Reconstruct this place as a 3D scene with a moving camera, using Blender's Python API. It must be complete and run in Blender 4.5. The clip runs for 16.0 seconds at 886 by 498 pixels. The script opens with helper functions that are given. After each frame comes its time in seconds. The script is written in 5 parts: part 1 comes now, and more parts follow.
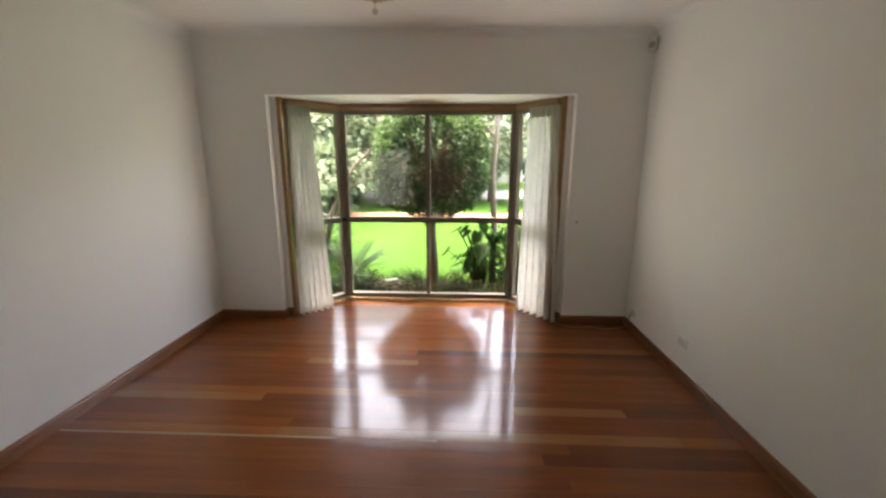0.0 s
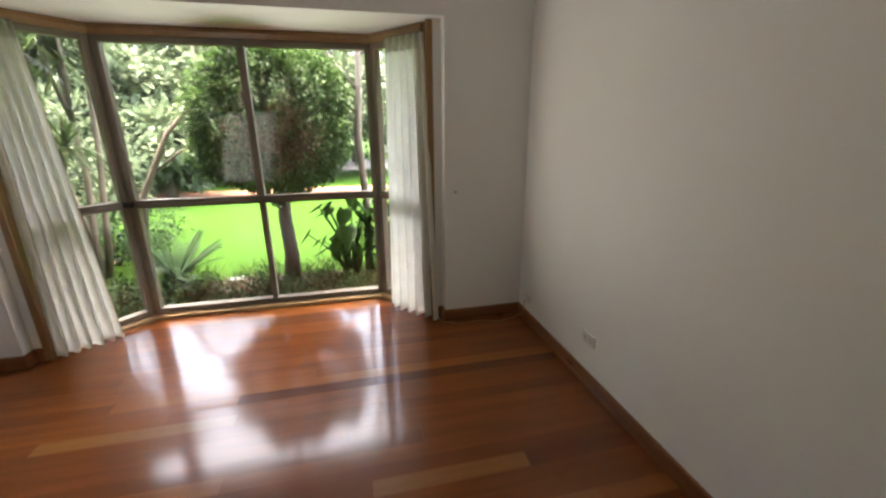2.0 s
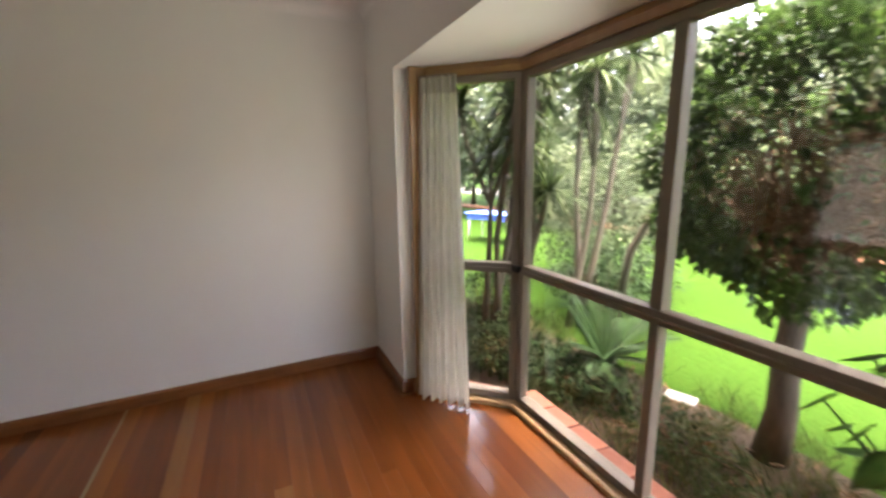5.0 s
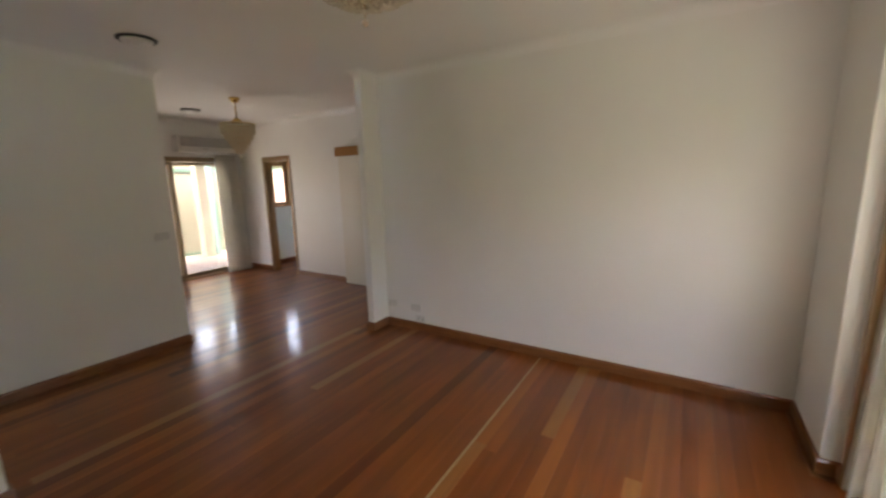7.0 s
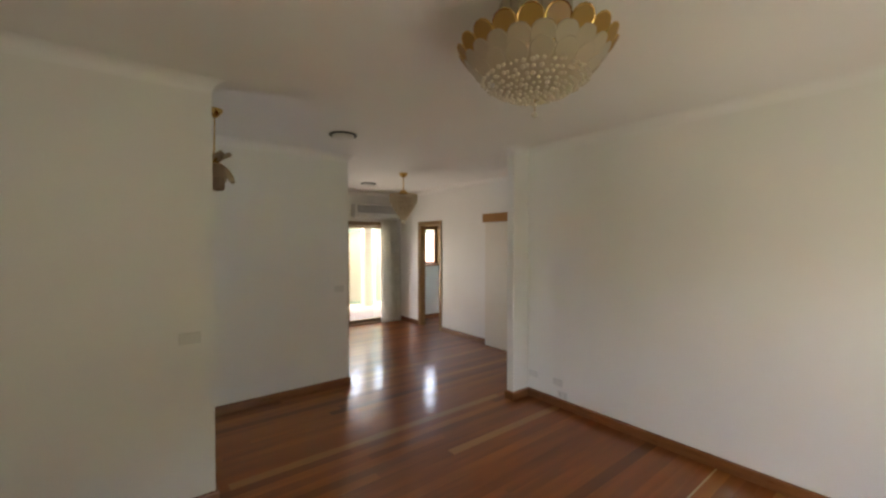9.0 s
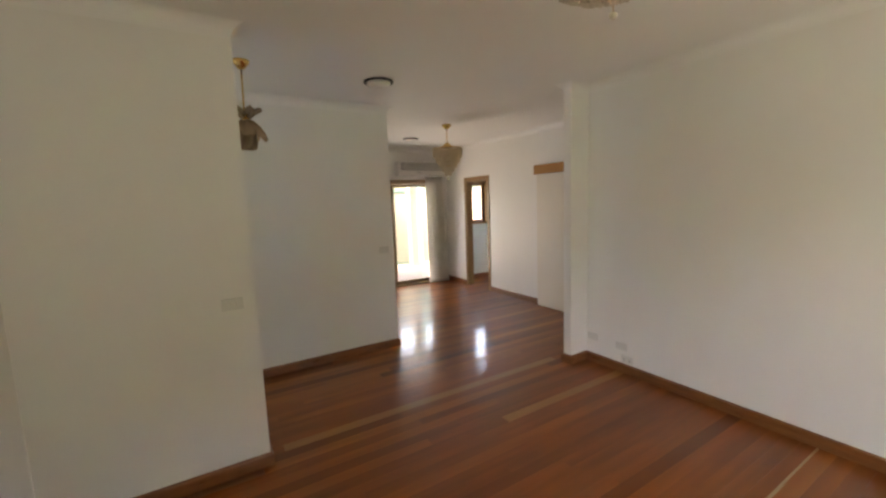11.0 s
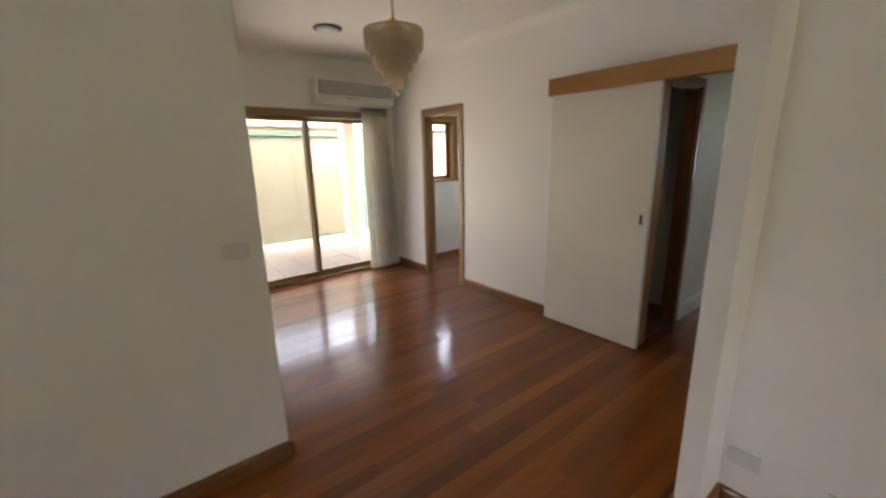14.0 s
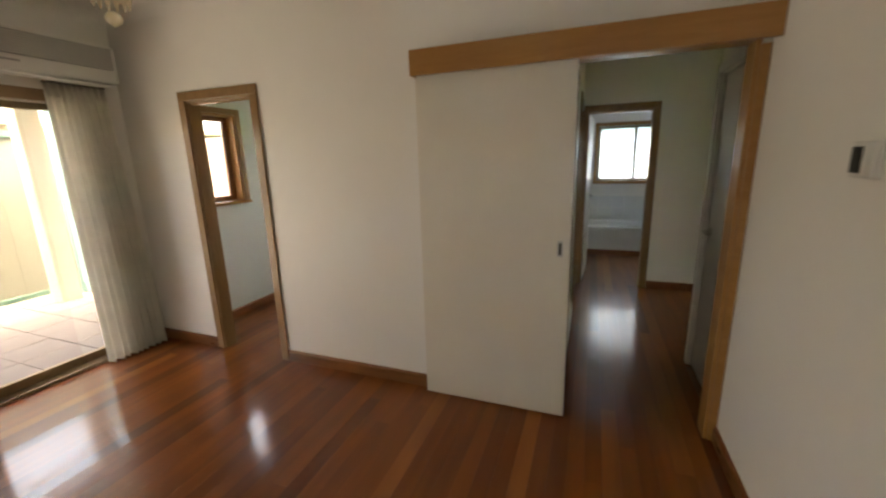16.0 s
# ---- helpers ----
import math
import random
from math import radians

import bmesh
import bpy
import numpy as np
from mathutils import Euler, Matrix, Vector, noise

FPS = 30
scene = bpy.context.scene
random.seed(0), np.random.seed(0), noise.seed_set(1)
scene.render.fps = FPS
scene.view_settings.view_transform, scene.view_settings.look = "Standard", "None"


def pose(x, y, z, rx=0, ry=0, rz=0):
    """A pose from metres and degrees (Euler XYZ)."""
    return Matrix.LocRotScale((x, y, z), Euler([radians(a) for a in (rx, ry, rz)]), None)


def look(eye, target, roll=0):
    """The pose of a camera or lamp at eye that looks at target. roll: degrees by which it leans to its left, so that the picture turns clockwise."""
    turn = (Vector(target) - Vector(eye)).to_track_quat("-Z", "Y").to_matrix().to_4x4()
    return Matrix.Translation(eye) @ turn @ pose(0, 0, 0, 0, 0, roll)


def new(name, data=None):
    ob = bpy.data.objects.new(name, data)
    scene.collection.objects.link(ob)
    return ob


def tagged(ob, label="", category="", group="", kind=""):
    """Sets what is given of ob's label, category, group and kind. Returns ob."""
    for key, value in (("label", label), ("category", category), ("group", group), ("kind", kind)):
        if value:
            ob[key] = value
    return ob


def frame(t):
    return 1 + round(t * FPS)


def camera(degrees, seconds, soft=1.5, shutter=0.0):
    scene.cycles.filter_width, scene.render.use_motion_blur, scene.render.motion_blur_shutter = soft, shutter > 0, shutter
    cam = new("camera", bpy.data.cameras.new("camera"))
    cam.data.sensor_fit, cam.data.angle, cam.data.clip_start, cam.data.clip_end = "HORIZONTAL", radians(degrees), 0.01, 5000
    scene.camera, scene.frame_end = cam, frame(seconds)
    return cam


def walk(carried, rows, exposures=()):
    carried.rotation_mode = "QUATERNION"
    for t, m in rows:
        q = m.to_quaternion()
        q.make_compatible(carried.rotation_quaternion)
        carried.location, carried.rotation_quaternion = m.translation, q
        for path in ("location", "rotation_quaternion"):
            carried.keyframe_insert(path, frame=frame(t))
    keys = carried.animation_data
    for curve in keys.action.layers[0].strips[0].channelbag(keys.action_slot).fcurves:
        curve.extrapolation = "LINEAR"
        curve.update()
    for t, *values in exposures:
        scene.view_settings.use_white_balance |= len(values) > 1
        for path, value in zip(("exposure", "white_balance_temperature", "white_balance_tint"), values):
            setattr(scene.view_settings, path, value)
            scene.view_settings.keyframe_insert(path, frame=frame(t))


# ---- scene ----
cam = camera(97.0, 16.0, 2.4, 0.4)
PATH = [
    (0, (2.408, -0.187, 1.602), (2.334, 1.761, 1.157), 0.2),
    (0.5, (2.445, -0.141, 1.606), (2.582, 1.793, 1.117), 0.2),
    (1, (2.513, 0.005, 1.572), (2.879, 1.896, 1.034), 0.2),
    (1.5, (2.704, 0.337, 1.518), (3.143, 2.198, 0.933), -0.5),
    (2, (2.801, 0.753, 1.471), (3.225, 2.618, 0.886), -0.5),
    (2.5, (2.901, 1.168, 1.484), (3.193, 3.069, 0.936), -0.8),
    (3, (2.996, 1.567, 1.496), (2.879, 3.499, 0.991), 1.1),
    (3.2, (3.022, 1.717, 1.519), (2.743, 3.633, 1.017), 1.3),
    (5.5, (3.108, 2.871, 1.557), (1.158, 3.123, 1.19), -0.8),
    (6, (3.162, 2.974, 1.628), (1.226, 2.634, 1.26), -0.8),
    (6.5, (3.252, 2.924, 1.618), (1.422, 2.191, 1.28), -1.5),
    (7, (3.303, 2.833, 1.624), (1.636, 1.786, 1.272), -1.5),
    (7.5, (3.344, 2.784, 1.611), (1.86, 1.485, 1.281), -1.2),
    (8, (3.406, 2.772, 1.613), (2.074, 1.3, 1.372), -0.7),
    (8.5, (3.389, 2.787, 1.661), (2.105, 1.258, 1.551), -0.2),
    (9, (3.395, 2.794, 1.685), (2.157, 1.223, 1.649), 0.0),
    (9.5, (3.42, 2.781, 1.664), (2.285, 1.135, 1.587), -0.1),
    (9.7, (3.411, 2.748, 1.667), (2.34, 1.064, 1.54), -0.3),
    (12, (2.928, 2.117, 1.598), (1.894, 0.433, 1.288), -2.3),
    (12.5, (2.703, 1.695, 1.554), (1.644, 0.043, 1.169), -1.3),
    (13, (2.416, 1.279, 1.557), (1.258, -0.295, 1.131), -1.3),
    (13.5, (2.11, 0.864, 1.59), (1.065, -0.783, 1.147), -0.3),
    (14, (1.864, 0.395, 1.545), (0.657, -1.129, 1.077), -1.2),
    (14.5, (1.611, -0.006, 1.506), (0.225, -1.377, 1.06), -1.4),
    (15, (1.403, -0.355, 1.554), (-0.225, -1.437, 1.132), -1.9),
    (15.5, (1.266, -0.614, 1.575), (-0.589, -1.216, 1.13), -2.4),
    (16, (1.115, -0.794, 1.542), (-0.707, -1.489, 1.097), -1.6),
]
EXPOSURES = [(0, 5.2, 7000, 13), (1.5, 5.2, 6900, 12), (3, 5.05, 6800, 12), (5.5, 5.05, 7200, 21), (6, 5.05, 7200, 22), (6.5, 5.1, 7300, 20), (7, 5.25, 7500, 16), (7.5, 5.35, 7500, 13), (9.7, 5.5, 7600, 13), (12.5, 5.85, 7700, 14), (13.5, 5.7, 7500, 13), (14.5, 5.45, 7800, 14), (16, 5.4, 8600, 11)]
walk(cam, [(t, look(eye, aim, lean)) for t, eye, aim, lean in PATH], EXPOSURES)

# ---------------------------------------------------------------- light
world = bpy.data.worlds.new("overcast_sky")
scene.world = world
world.use_nodes = True
wn = world.node_tree.nodes
sky = wn.new("ShaderNodeTexSky")
sky.sky_type = "NISHITA"
sky.sun_disc = False
sky.sun_elevation = radians(83)
sky.sun_rotation = radians(0)
sky.dust_density = 8.0
sky.ozone_density = 0.0
sky.air_density = 0.6
world.node_tree.links.new(sky.outputs[0], wn["Background"].inputs[0])
wn["Background"].inputs[1].default_value = 0.15
sun = new("sun", bpy.data.lights.new("sun", "SUN"))
sun.data.energy = 0.5
sun.data.angle = radians(50)
sun.data.color = (1.0, 0.96, 0.9)
sun.matrix_world = look((0, 3.65, 29.8), (0, 0, 0))


def daylight_fill(name, at, tilt, turn, w, h, watts, spread):
    """Added fill lamp standing in for daylight at a glazed opening: soft, about the opening's size, facing the room and
    tipped upwards by tilt.
    """
    d = bpy.data.lights.new(name, "AREA")
    d.shape, d.size, d.size_y, d.energy = "RECTANGLE", w, h, watts
    d.spread = radians(spread)
    d.color = (1.0, 0.99, 0.95)
    ob = new(name, d)
    ob.matrix_world = pose(*at, 0, 0, turn) @ pose(0, 0, 0, 90 + tilt)
    return ob


# added lamps just inside the openings; they lift the rooms against the outdoors
daylight_fill("bay_fill_west", (1.65, 3.64, 1.15), 33, 136, 0.8, 1.8, 0.16, 120)
daylight_fill("bay_fill_east", (2.50, 3.64, 1.15), 33, 224, 0.8, 1.8, 0.16, 120)
daylight_fill("courtyard_fill", (0.15, -4.1, 1.05), 22, 15, 1.3, 1.8, 0.17, 120)
daylight_fill("bathroom_fill", (-5.98, -0.17, 1.56), 0, -90, 1.05, 0.8, 0.03, 140)
daylight_fill("entry_fill", (6.46, -0.85, 1.15), 0, 90, 0.8, 1.9, 0.10, 130)


# ---------------------------------------------------------------- materials
def node_mat(name):
    m = bpy.data.materials.new(name)
    m.use_nodes = True
    nt = m.node_tree
    return m, nt, nt.nodes["Principled BSDF"], nt.nodes["Material Output"]


def ramp(nt, stops):
    r = nt.nodes.new("ShaderNodeValToRGB")
    e = r.color_ramp.elements
    e[0].position, e[0].color = stops[0][0], (*stops[0][1], 1)
    e[1].position, e[1].color = stops[-1][0], (*stops[-1][1], 1)
    for p, c in stops[1:-1]:
        n = e.new(p)
        n.color = (*c, 1)
    return r


def noise_tex(nt, scale, detail=4.0, stretch=(1, 1, 1), coord="Object", rough=0.55):
    tc = nt.nodes.new("ShaderNodeTexCoord")
    mp = nt.nodes.new("ShaderNodeMapping")
    mp.inputs["Scale"].default_value = stretch
    nz = nt.nodes.new("ShaderNodeTexNoise")
    nz.inputs["Scale"].default_value = scale
    nz.inputs["Detail"].default_value = detail
    nz.inputs["Roughness"].default_value = rough
    nt.links.new(tc.outputs[coord], mp.inputs[0])
    nt.links.new(mp.outputs[0], nz.inputs["Vector"])
    return nz


def bump(nt, source, strength, distance, bsdf, slot="Normal"):
    b = nt.nodes.new("ShaderNodeBump")
    b.inputs["Strength"].default_value = strength
    b.inputs["Distance"].default_value = distance
    nt.links.new(source, b.inputs["Height"])
    nt.links.new(b.outputs[0], bsdf.inputs[slot])
    return b


def surface(name, dark, light, scale=6.0, stretch=(1, 1, 1), rough=0.5, metal=0.0, fine=120.0, relief=0.15, dist=0.001, coat=0.0, shine=0.5):
    """Two colours mixed by a broad noise, a fine grain in the relief and the gloss."""
    m, nt, b, _ = node_mat(name)
    broad = noise_tex(nt, scale, 5.0, stretch)
    grain = noise_tex(nt, fine, 3.0, stretch)
    r = ramp(nt, [(0.3, dark), (0.7, light)])
    mix = nt.nodes.new("ShaderNodeMath")
    mix.operation = "MULTIPLY_ADD"
    mix.inputs[1].default_value = 0.3
    nt.links.new(grain.outputs[0], mix.inputs[0])
    sub = nt.nodes.new("ShaderNodeMath")
    sub.operation = "MULTIPLY"
    sub.inputs[1].default_value = 0.7
    nt.links.new(broad.outputs[0], sub.inputs[0])
    nt.links.new(sub.outputs[0], mix.inputs[2])
    nt.links.new(mix.outputs[0], r.inputs[0])
    nt.links.new(r.outputs[0], b.inputs["Base Color"])
    mr = nt.nodes.new("ShaderNodeMapRange")
    mr.inputs[3].default_value = max(0.02, rough - 0.08)
    mr.inputs[4].default_value = min(1.0, rough + 0.08)
    nt.links.new(broad.outputs[0], mr.inputs[0])
    nt.links.new(mr.outputs[0], b.inputs["Roughness"])
    b.inputs["Metallic"].default_value = metal
    b.inputs["Specular IOR Level"].default_value = shine
    b.inputs["Coat Weight"].default_value = coat
    b.inputs["Coat Roughness"].default_value = 0.1
    if relief:
        bump(nt, grain.outputs[0], relief, dist, b)
    return m


def board_material():
    """Varnished red hardwood: each board its own tone, grain along the board, a slightly wavy gloss coat."""
    m, nt, b, _ = node_mat("hardwood_boards")
    oi = nt.nodes.new("ShaderNodeObjectInfo")
    tone = ramp(nt, [(0.0, (0.125, 0.032, 0.006)), (0.14, (0.195, 0.052, 0.010)), (0.84, (0.245, 0.072, 0.014)), (1.0, (0.32, 0.108, 0.023))])
    nt.links.new(oi.outputs["Random"], tone.inputs[0])
    tc = nt.nodes.new("ShaderNodeTexCoord")
    off = nt.nodes.new("ShaderNodeVectorMath")
    off.operation = "ADD"
    sc = nt.nodes.new("ShaderNodeMath")
    sc.operation = "MULTIPLY"
    sc.inputs[1].default_value = 60.0
    nt.links.new(oi.outputs["Random"], sc.inputs[0])
    nt.links.new(tc.outputs["Object"], off.inputs[0])
    nt.links.new(sc.outputs[0], off.inputs[1])
    mp = nt.nodes.new("ShaderNodeMapping")
    mp.inputs["Scale"].default_value = (0.6, 5.0, 5.0)
    nt.links.new(off.outputs[0], mp.inputs[0])
    g = nt.nodes.new("ShaderNodeTexNoise")
    g.inputs["Scale"].default_value = 3.0
    g.inputs["Detail"].default_value = 1.0
    g.inputs["Roughness"].default_value = 0.5
    nt.links.new(mp.outputs[0], g.inputs["Vector"])
    gr = ramp(nt, [(0.25, (0.84, 0.82, 0.80)), (0.75, (1.14, 1.14, 1.12))])
    nt.links.new(g.outputs[0], gr.inputs[0])
    mx = nt.nodes.new("ShaderNodeMix")
    mx.data_type, mx.blend_type = "RGBA", "MULTIPLY"
    mx.inputs[0].default_value = 1.0
    nt.links.new(tone.outputs[0], mx.inputs[6])
    nt.links.new(gr.outputs[0], mx.inputs[7])
    nt.links.new(mx.outputs[2], b.inputs["Base Color"])
    place = nt.nodes.new("ShaderNodeNewGeometry")
    worn = nt.nodes.new("ShaderNodeTexNoise")
    worn.inputs["Scale"].default_value = 1.1
    worn.inputs["Detail"].default_value = 4.0
    nt.links.new(place.outputs["Position"], worn.inputs["Vector"])
    mr = nt.nodes.new("ShaderNodeMapRange")
    mr.inputs[3].default_value = 0.26
    mr.inputs[4].default_value = 0.34
    nt.links.new(worn.outputs[0], mr.inputs[0])
    nt.links.new(mr.outputs[0], b.inputs["Roughness"])
    b.inputs["IOR"].default_value = 1.33
    b.inputs["Specular IOR Level"].default_value = 0.25
    b.inputs["Coat Weight"].default_value = 0.62
    b.inputs["Coat Roughness"].default_value = 0.115
    return m


def glass_material(name, tint=(1, 1, 1), gloss=0.02):
    m, nt, b, out = node_mat(name)
    nt.nodes.remove(b)
    tr = nt.nodes.new("ShaderNodeBsdfTransparent")
    tr.inputs[0].default_value = (*tint, 1)
    gl = nt.nodes.new("ShaderNodeBsdfGlossy")
    gl.inputs["Roughness"].default_value = gloss
    lw = nt.nodes.new("ShaderNodeLayerWeight")
    lw.inputs[0].default_value = 0.5
    pw = nt.nodes.new("ShaderNodeMath")
    pw.operation = "POWER"
    pw.inputs[1].default_value = 5.0
    nt.links.new(lw.outputs["Facing"], pw.inputs[0])
    fr = nt.nodes.new("ShaderNodeMath")
    fr.operation = "MULTIPLY_ADD"
    fr.inputs[1].default_value = 0.8
    fr.inputs[2].default_value = 0.035
    nt.links.new(pw.outputs[0], fr.inputs[0])
    mx = nt.nodes.new("ShaderNodeMixShader")
    nt.links.new(fr.outputs[0], mx.inputs[0])
    nt.links.new(tr.outputs[0], mx.inputs[1])
    nt.links.new(gl.outputs[0], mx.inputs[2])
    nt.links.new(mx.outputs[0], out.inputs[0])
    return m


def leaf_material(name, a, c, rough=0.45, through_light=0.35):
    """Leaves: a tone for each leaf, some light passing through."""
    m, nt, b, out = node_mat(name)
    gi = nt.nodes.new("ShaderNodeNewGeometry")
    r = ramp(nt, [(0.0, a), (1.0, c)])
    nt.links.new(gi.outputs["Random Per Island"], r.inputs[0])
    nz = noise_tex(nt, 40.0, 2.0)
    mx = nt.nodes.new("ShaderNodeMix")
    mx.data_type, mx.blend_type = "RGBA", "OVERLAY"
    mx.inputs[0].default_value = 0.25
    nt.links.new(r.outputs[0], mx.inputs[6])
    nt.links.new(nz.outputs[0], mx.inputs[7])
    nt.links.new(mx.outputs[2], b.inputs["Base Color"])
    b.inputs["Roughness"].default_value = rough
    b.inputs["Specular IOR Level"].default_value = 0.06
    tl = nt.nodes.new("ShaderNodeBsdfTranslucent")
    nt.links.new(mx.outputs[2], tl.inputs[0])
    ms = nt.nodes.new("ShaderNodeMixShader")
    ms.inputs[0].default_value = through_light
    nt.links.new(b.outputs[0], ms.inputs[1])
    nt.links.new(tl.outputs[0], ms.inputs[2])
    nt.links.new(ms.outputs[0], out.inputs[0])
    return m


def cloth_material(name, base, through_light):
    m, nt, b, out = node_mat(name)
    weave = noise_tex(nt, 400.0, 2.0, (1, 1, 0.3))
    soft = noise_tex(nt, 7.0, 3.0)
    r = ramp(nt, [(0.3, tuple(x * 0.9 for x in base)), (0.7, base)])
    nt.links.new(soft.outputs[0], r.inputs[0])
    nt.links.new(r.outputs[0], b.inputs["Base Color"])
    b.inputs["Roughness"].default_value = 0.9
    bump(nt, weave.outputs[0], 0.2, 0.0005, b)
    tl = nt.nodes.new("ShaderNodeBsdfTranslucent")
    nt.links.new(r.outputs[0], tl.inputs[0])
    ms = nt.nodes.new("ShaderNodeMixShader")
    ms.inputs[0].default_value = through_light
    nt.links.new(b.outputs[0], ms.inputs[1])
    nt.links.new(tl.outputs[0], ms.inputs[2])
    nt.links.new(ms.outputs[0], out.inputs[0])
    return m


def crystal_material(name, tint, rough, clear=0.75, glow_through=0.4):
    """Cut or moulded glass: part clear, part milky, light passing through."""
    m, nt, b, out = node_mat(name)
    b.inputs["Base Color"].default_value = (*tint, 1)
    b.inputs["Roughness"].default_value = rough
    b.inputs["Transmission Weight"].default_value = clear
    b.inputs["IOR"].default_value = 1.45
    tl = nt.nodes.new("ShaderNodeBsdfTranslucent")
    tl.inputs[0].default_value = (*tint, 1)
    ms = nt.nodes.new("ShaderNodeMixShader")
    ms.inputs[0].default_value = glow_through
    nt.links.new(b.outputs[0], ms.inputs[1])
    nt.links.new(tl.outputs[0], ms.inputs[2])
    nt.links.new(ms.outputs[0], out.inputs[0])
    return m


def frosted_material():
    """Obscure glass: scatters the daylight behind it."""
    m, nt, b, out = node_mat("obscure_glass")
    b.inputs["Base Color"].default_value = (0.85, 0.88, 0.9, 1)
    b.inputs["Roughness"].default_value = 0.25
    tl = nt.nodes.new("ShaderNodeBsdfTranslucent")
    tl.inputs[0].default_value = (0.60, 0.68, 0.77, 1)
    wavy = noise_tex(nt, 60.0, 2.0)
    bump(nt, wavy.outputs[0], 0.3, 0.004, b)
    ms = nt.nodes.new("ShaderNodeMixShader")
    ms.inputs[0].default_value = 0.93
    nt.links.new(b.outputs[0], ms.inputs[1])
    nt.links.new(tl.outputs[0], ms.inputs[2])
    nt.links.new(ms.outputs[0], out.inputs[0])
    return m


def lawn_material():
    m, nt, b, _ = node_mat("lawn_grass")
    broad = noise_tex(nt, 0.5, 4.0, (1, 1, 1))
    fine = noise_tex(nt, 22.0, 5.0, (1, 1, 1))
    r = ramp(nt, [(0.3, (0.0085, 0.026, 0.0020)), (0.7, (0.015, 0.038, 0.0030))])
    mx = nt.nodes.new("ShaderNodeMath")
    mx.operation = "MULTIPLY_ADD"
    mx.inputs[1].default_value = 0.5
    half = nt.nodes.new("ShaderNodeMath")
    half.operation = "MULTIPLY"
    half.inputs[1].default_value = 0.5
    nt.links.new(broad.outputs[0], half.inputs[0])
    nt.links.new(fine.outputs[0], mx.inputs[0])
    nt.links.new(half.outputs[0], mx.inputs[2])
    nt.links.new(mx.outputs[0], r.inputs[0])
    nt.links.new(r.outputs[0], b.inputs["Base Color"])
    b.inputs["Roughness"].default_value = 0.9
    b.inputs["Specular IOR Level"].default_value = 0.04
    bump(nt, fine.outputs[0], 0.7, 0.03, b)
    return m


M_WALL = surface("white_wall_paint", (0.80, 0.785, 0.755), (0.85, 0.84, 0.81), 1.2, rough=0.55, fine=180.0, relief=0.06)
M_CEIL = surface("white_ceiling_paint", (0.82, 0.81, 0.785), (0.86, 0.85, 0.83), 1.0, rough=0.7, fine=150.0, relief=0.05)
M_GLOSSWHITE = surface("white_enamel", (0.74, 0.74, 0.73), (0.80, 0.80, 0.79), 2.0, rough=0.42, fine=90.0, relief=0.02)
M_BLUEWALL = surface("pale_blue_wall_paint", (0.60, 0.66, 0.67), (0.66, 0.715, 0.725), 1.2, rough=0.55, fine=180.0, relief=0.06)
M_CREAMDOOR = surface("cream_door_paint", (0.70, 0.66, 0.58), (0.76, 0.72, 0.64), 2.0, rough=0.4, fine=90.0, relief=0.03)
M_PLASTIC = surface("white_plastic", (0.67, 0.66, 0.63), (0.72, 0.71, 0.68), 9.0, rough=0.35, relief=0.0)
M_GREYPLASTIC = surface("grey_plastic", (0.28, 0.28, 0.27), (0.36, 0.36, 0.35), 9.0, rough=0.4, relief=0.0)
M_DARK = surface("dark_plastic", (0.015, 0.014, 0.013), (0.03, 0.028, 0.026), 9.0, rough=0.45, relief=0.0)
M_BOARD = board_material()
M_LIGHTBOARD = surface("pale_hardwood_board", (0.25, 0.094, 0.019), (0.34, 0.134, 0.029), 3.0, (1, 14, 14), 0.32, fine=20.0, relief=0.0, coat=0.5, shine=0.25)
M_SKIRT = surface("skirting_timber", (0.155, 0.053, 0.017), (0.26, 0.100, 0.032), 4.0, (1, 1, 9), 0.3, fine=60.0, relief=0.05, coat=0.4)
M_TRIM = surface("architrave_timber", (0.22, 0.115, 0.042), (0.32, 0.18, 0.072), 3.0, (9, 9, 1), 0.32, fine=50.0, relief=0.06, coat=0.4)
M_PELMET = surface("pelmet_timber", (0.33, 0.15, 0.037), (0.43, 0.215, 0.062), 3.0, (9, 1, 9), 0.35, fine=50.0, relief=0.05, coat=0.3)
M_DARKTIMBER = surface("dark_door_timber", (0.16, 0.065, 0.025), (0.26, 0.115, 0.045), 3.0, (9, 9, 1), 0.3, fine=50.0, relief=0.05, coat=0.4)
M_SILL = surface("pale_sill_timber", (0.33, 0.21, 0.10), (0.43, 0.29, 0.15), 4.0, (2, 9, 9), 0.4, fine=50.0, relief=0.06)
M_ALU = surface("taupe_aluminium", (0.18, 0.15, 0.115), (0.235, 0.20, 0.155), 5.0, rough=0.5, metal=0.1, fine=200.0, relief=0.02, shine=0.3)
M_BRONZE = surface("brown_aluminium", (0.22, 0.145, 0.075), (0.29, 0.20, 0.11), 5.0, rough=0.42, metal=0.25, fine=200.0, relief=0.02)
M_GLASS = glass_material("window_glass", (0.96, 0.98, 0.97), 0.0)
M_FROST = frosted_material()
M_CURTAIN = cloth_material("cream_curtain", (0.89, 0.87, 0.81), 0.52)
M_GOLD = surface("polished_brass", (0.62, 0.40, 0.13), (0.75, 0.52, 0.20), 6.0, rough=0.2, metal=1.0, relief=0.0)
M_CRYSTAL = crystal_material("clear_crystal", (0.97, 0.91, 0.79), 0.04, 0.5, 0.3)
M_AMBER = crystal_material("amber_glass", (0.52, 0.31, 0.09), 0.2, 0.3, 0.25)
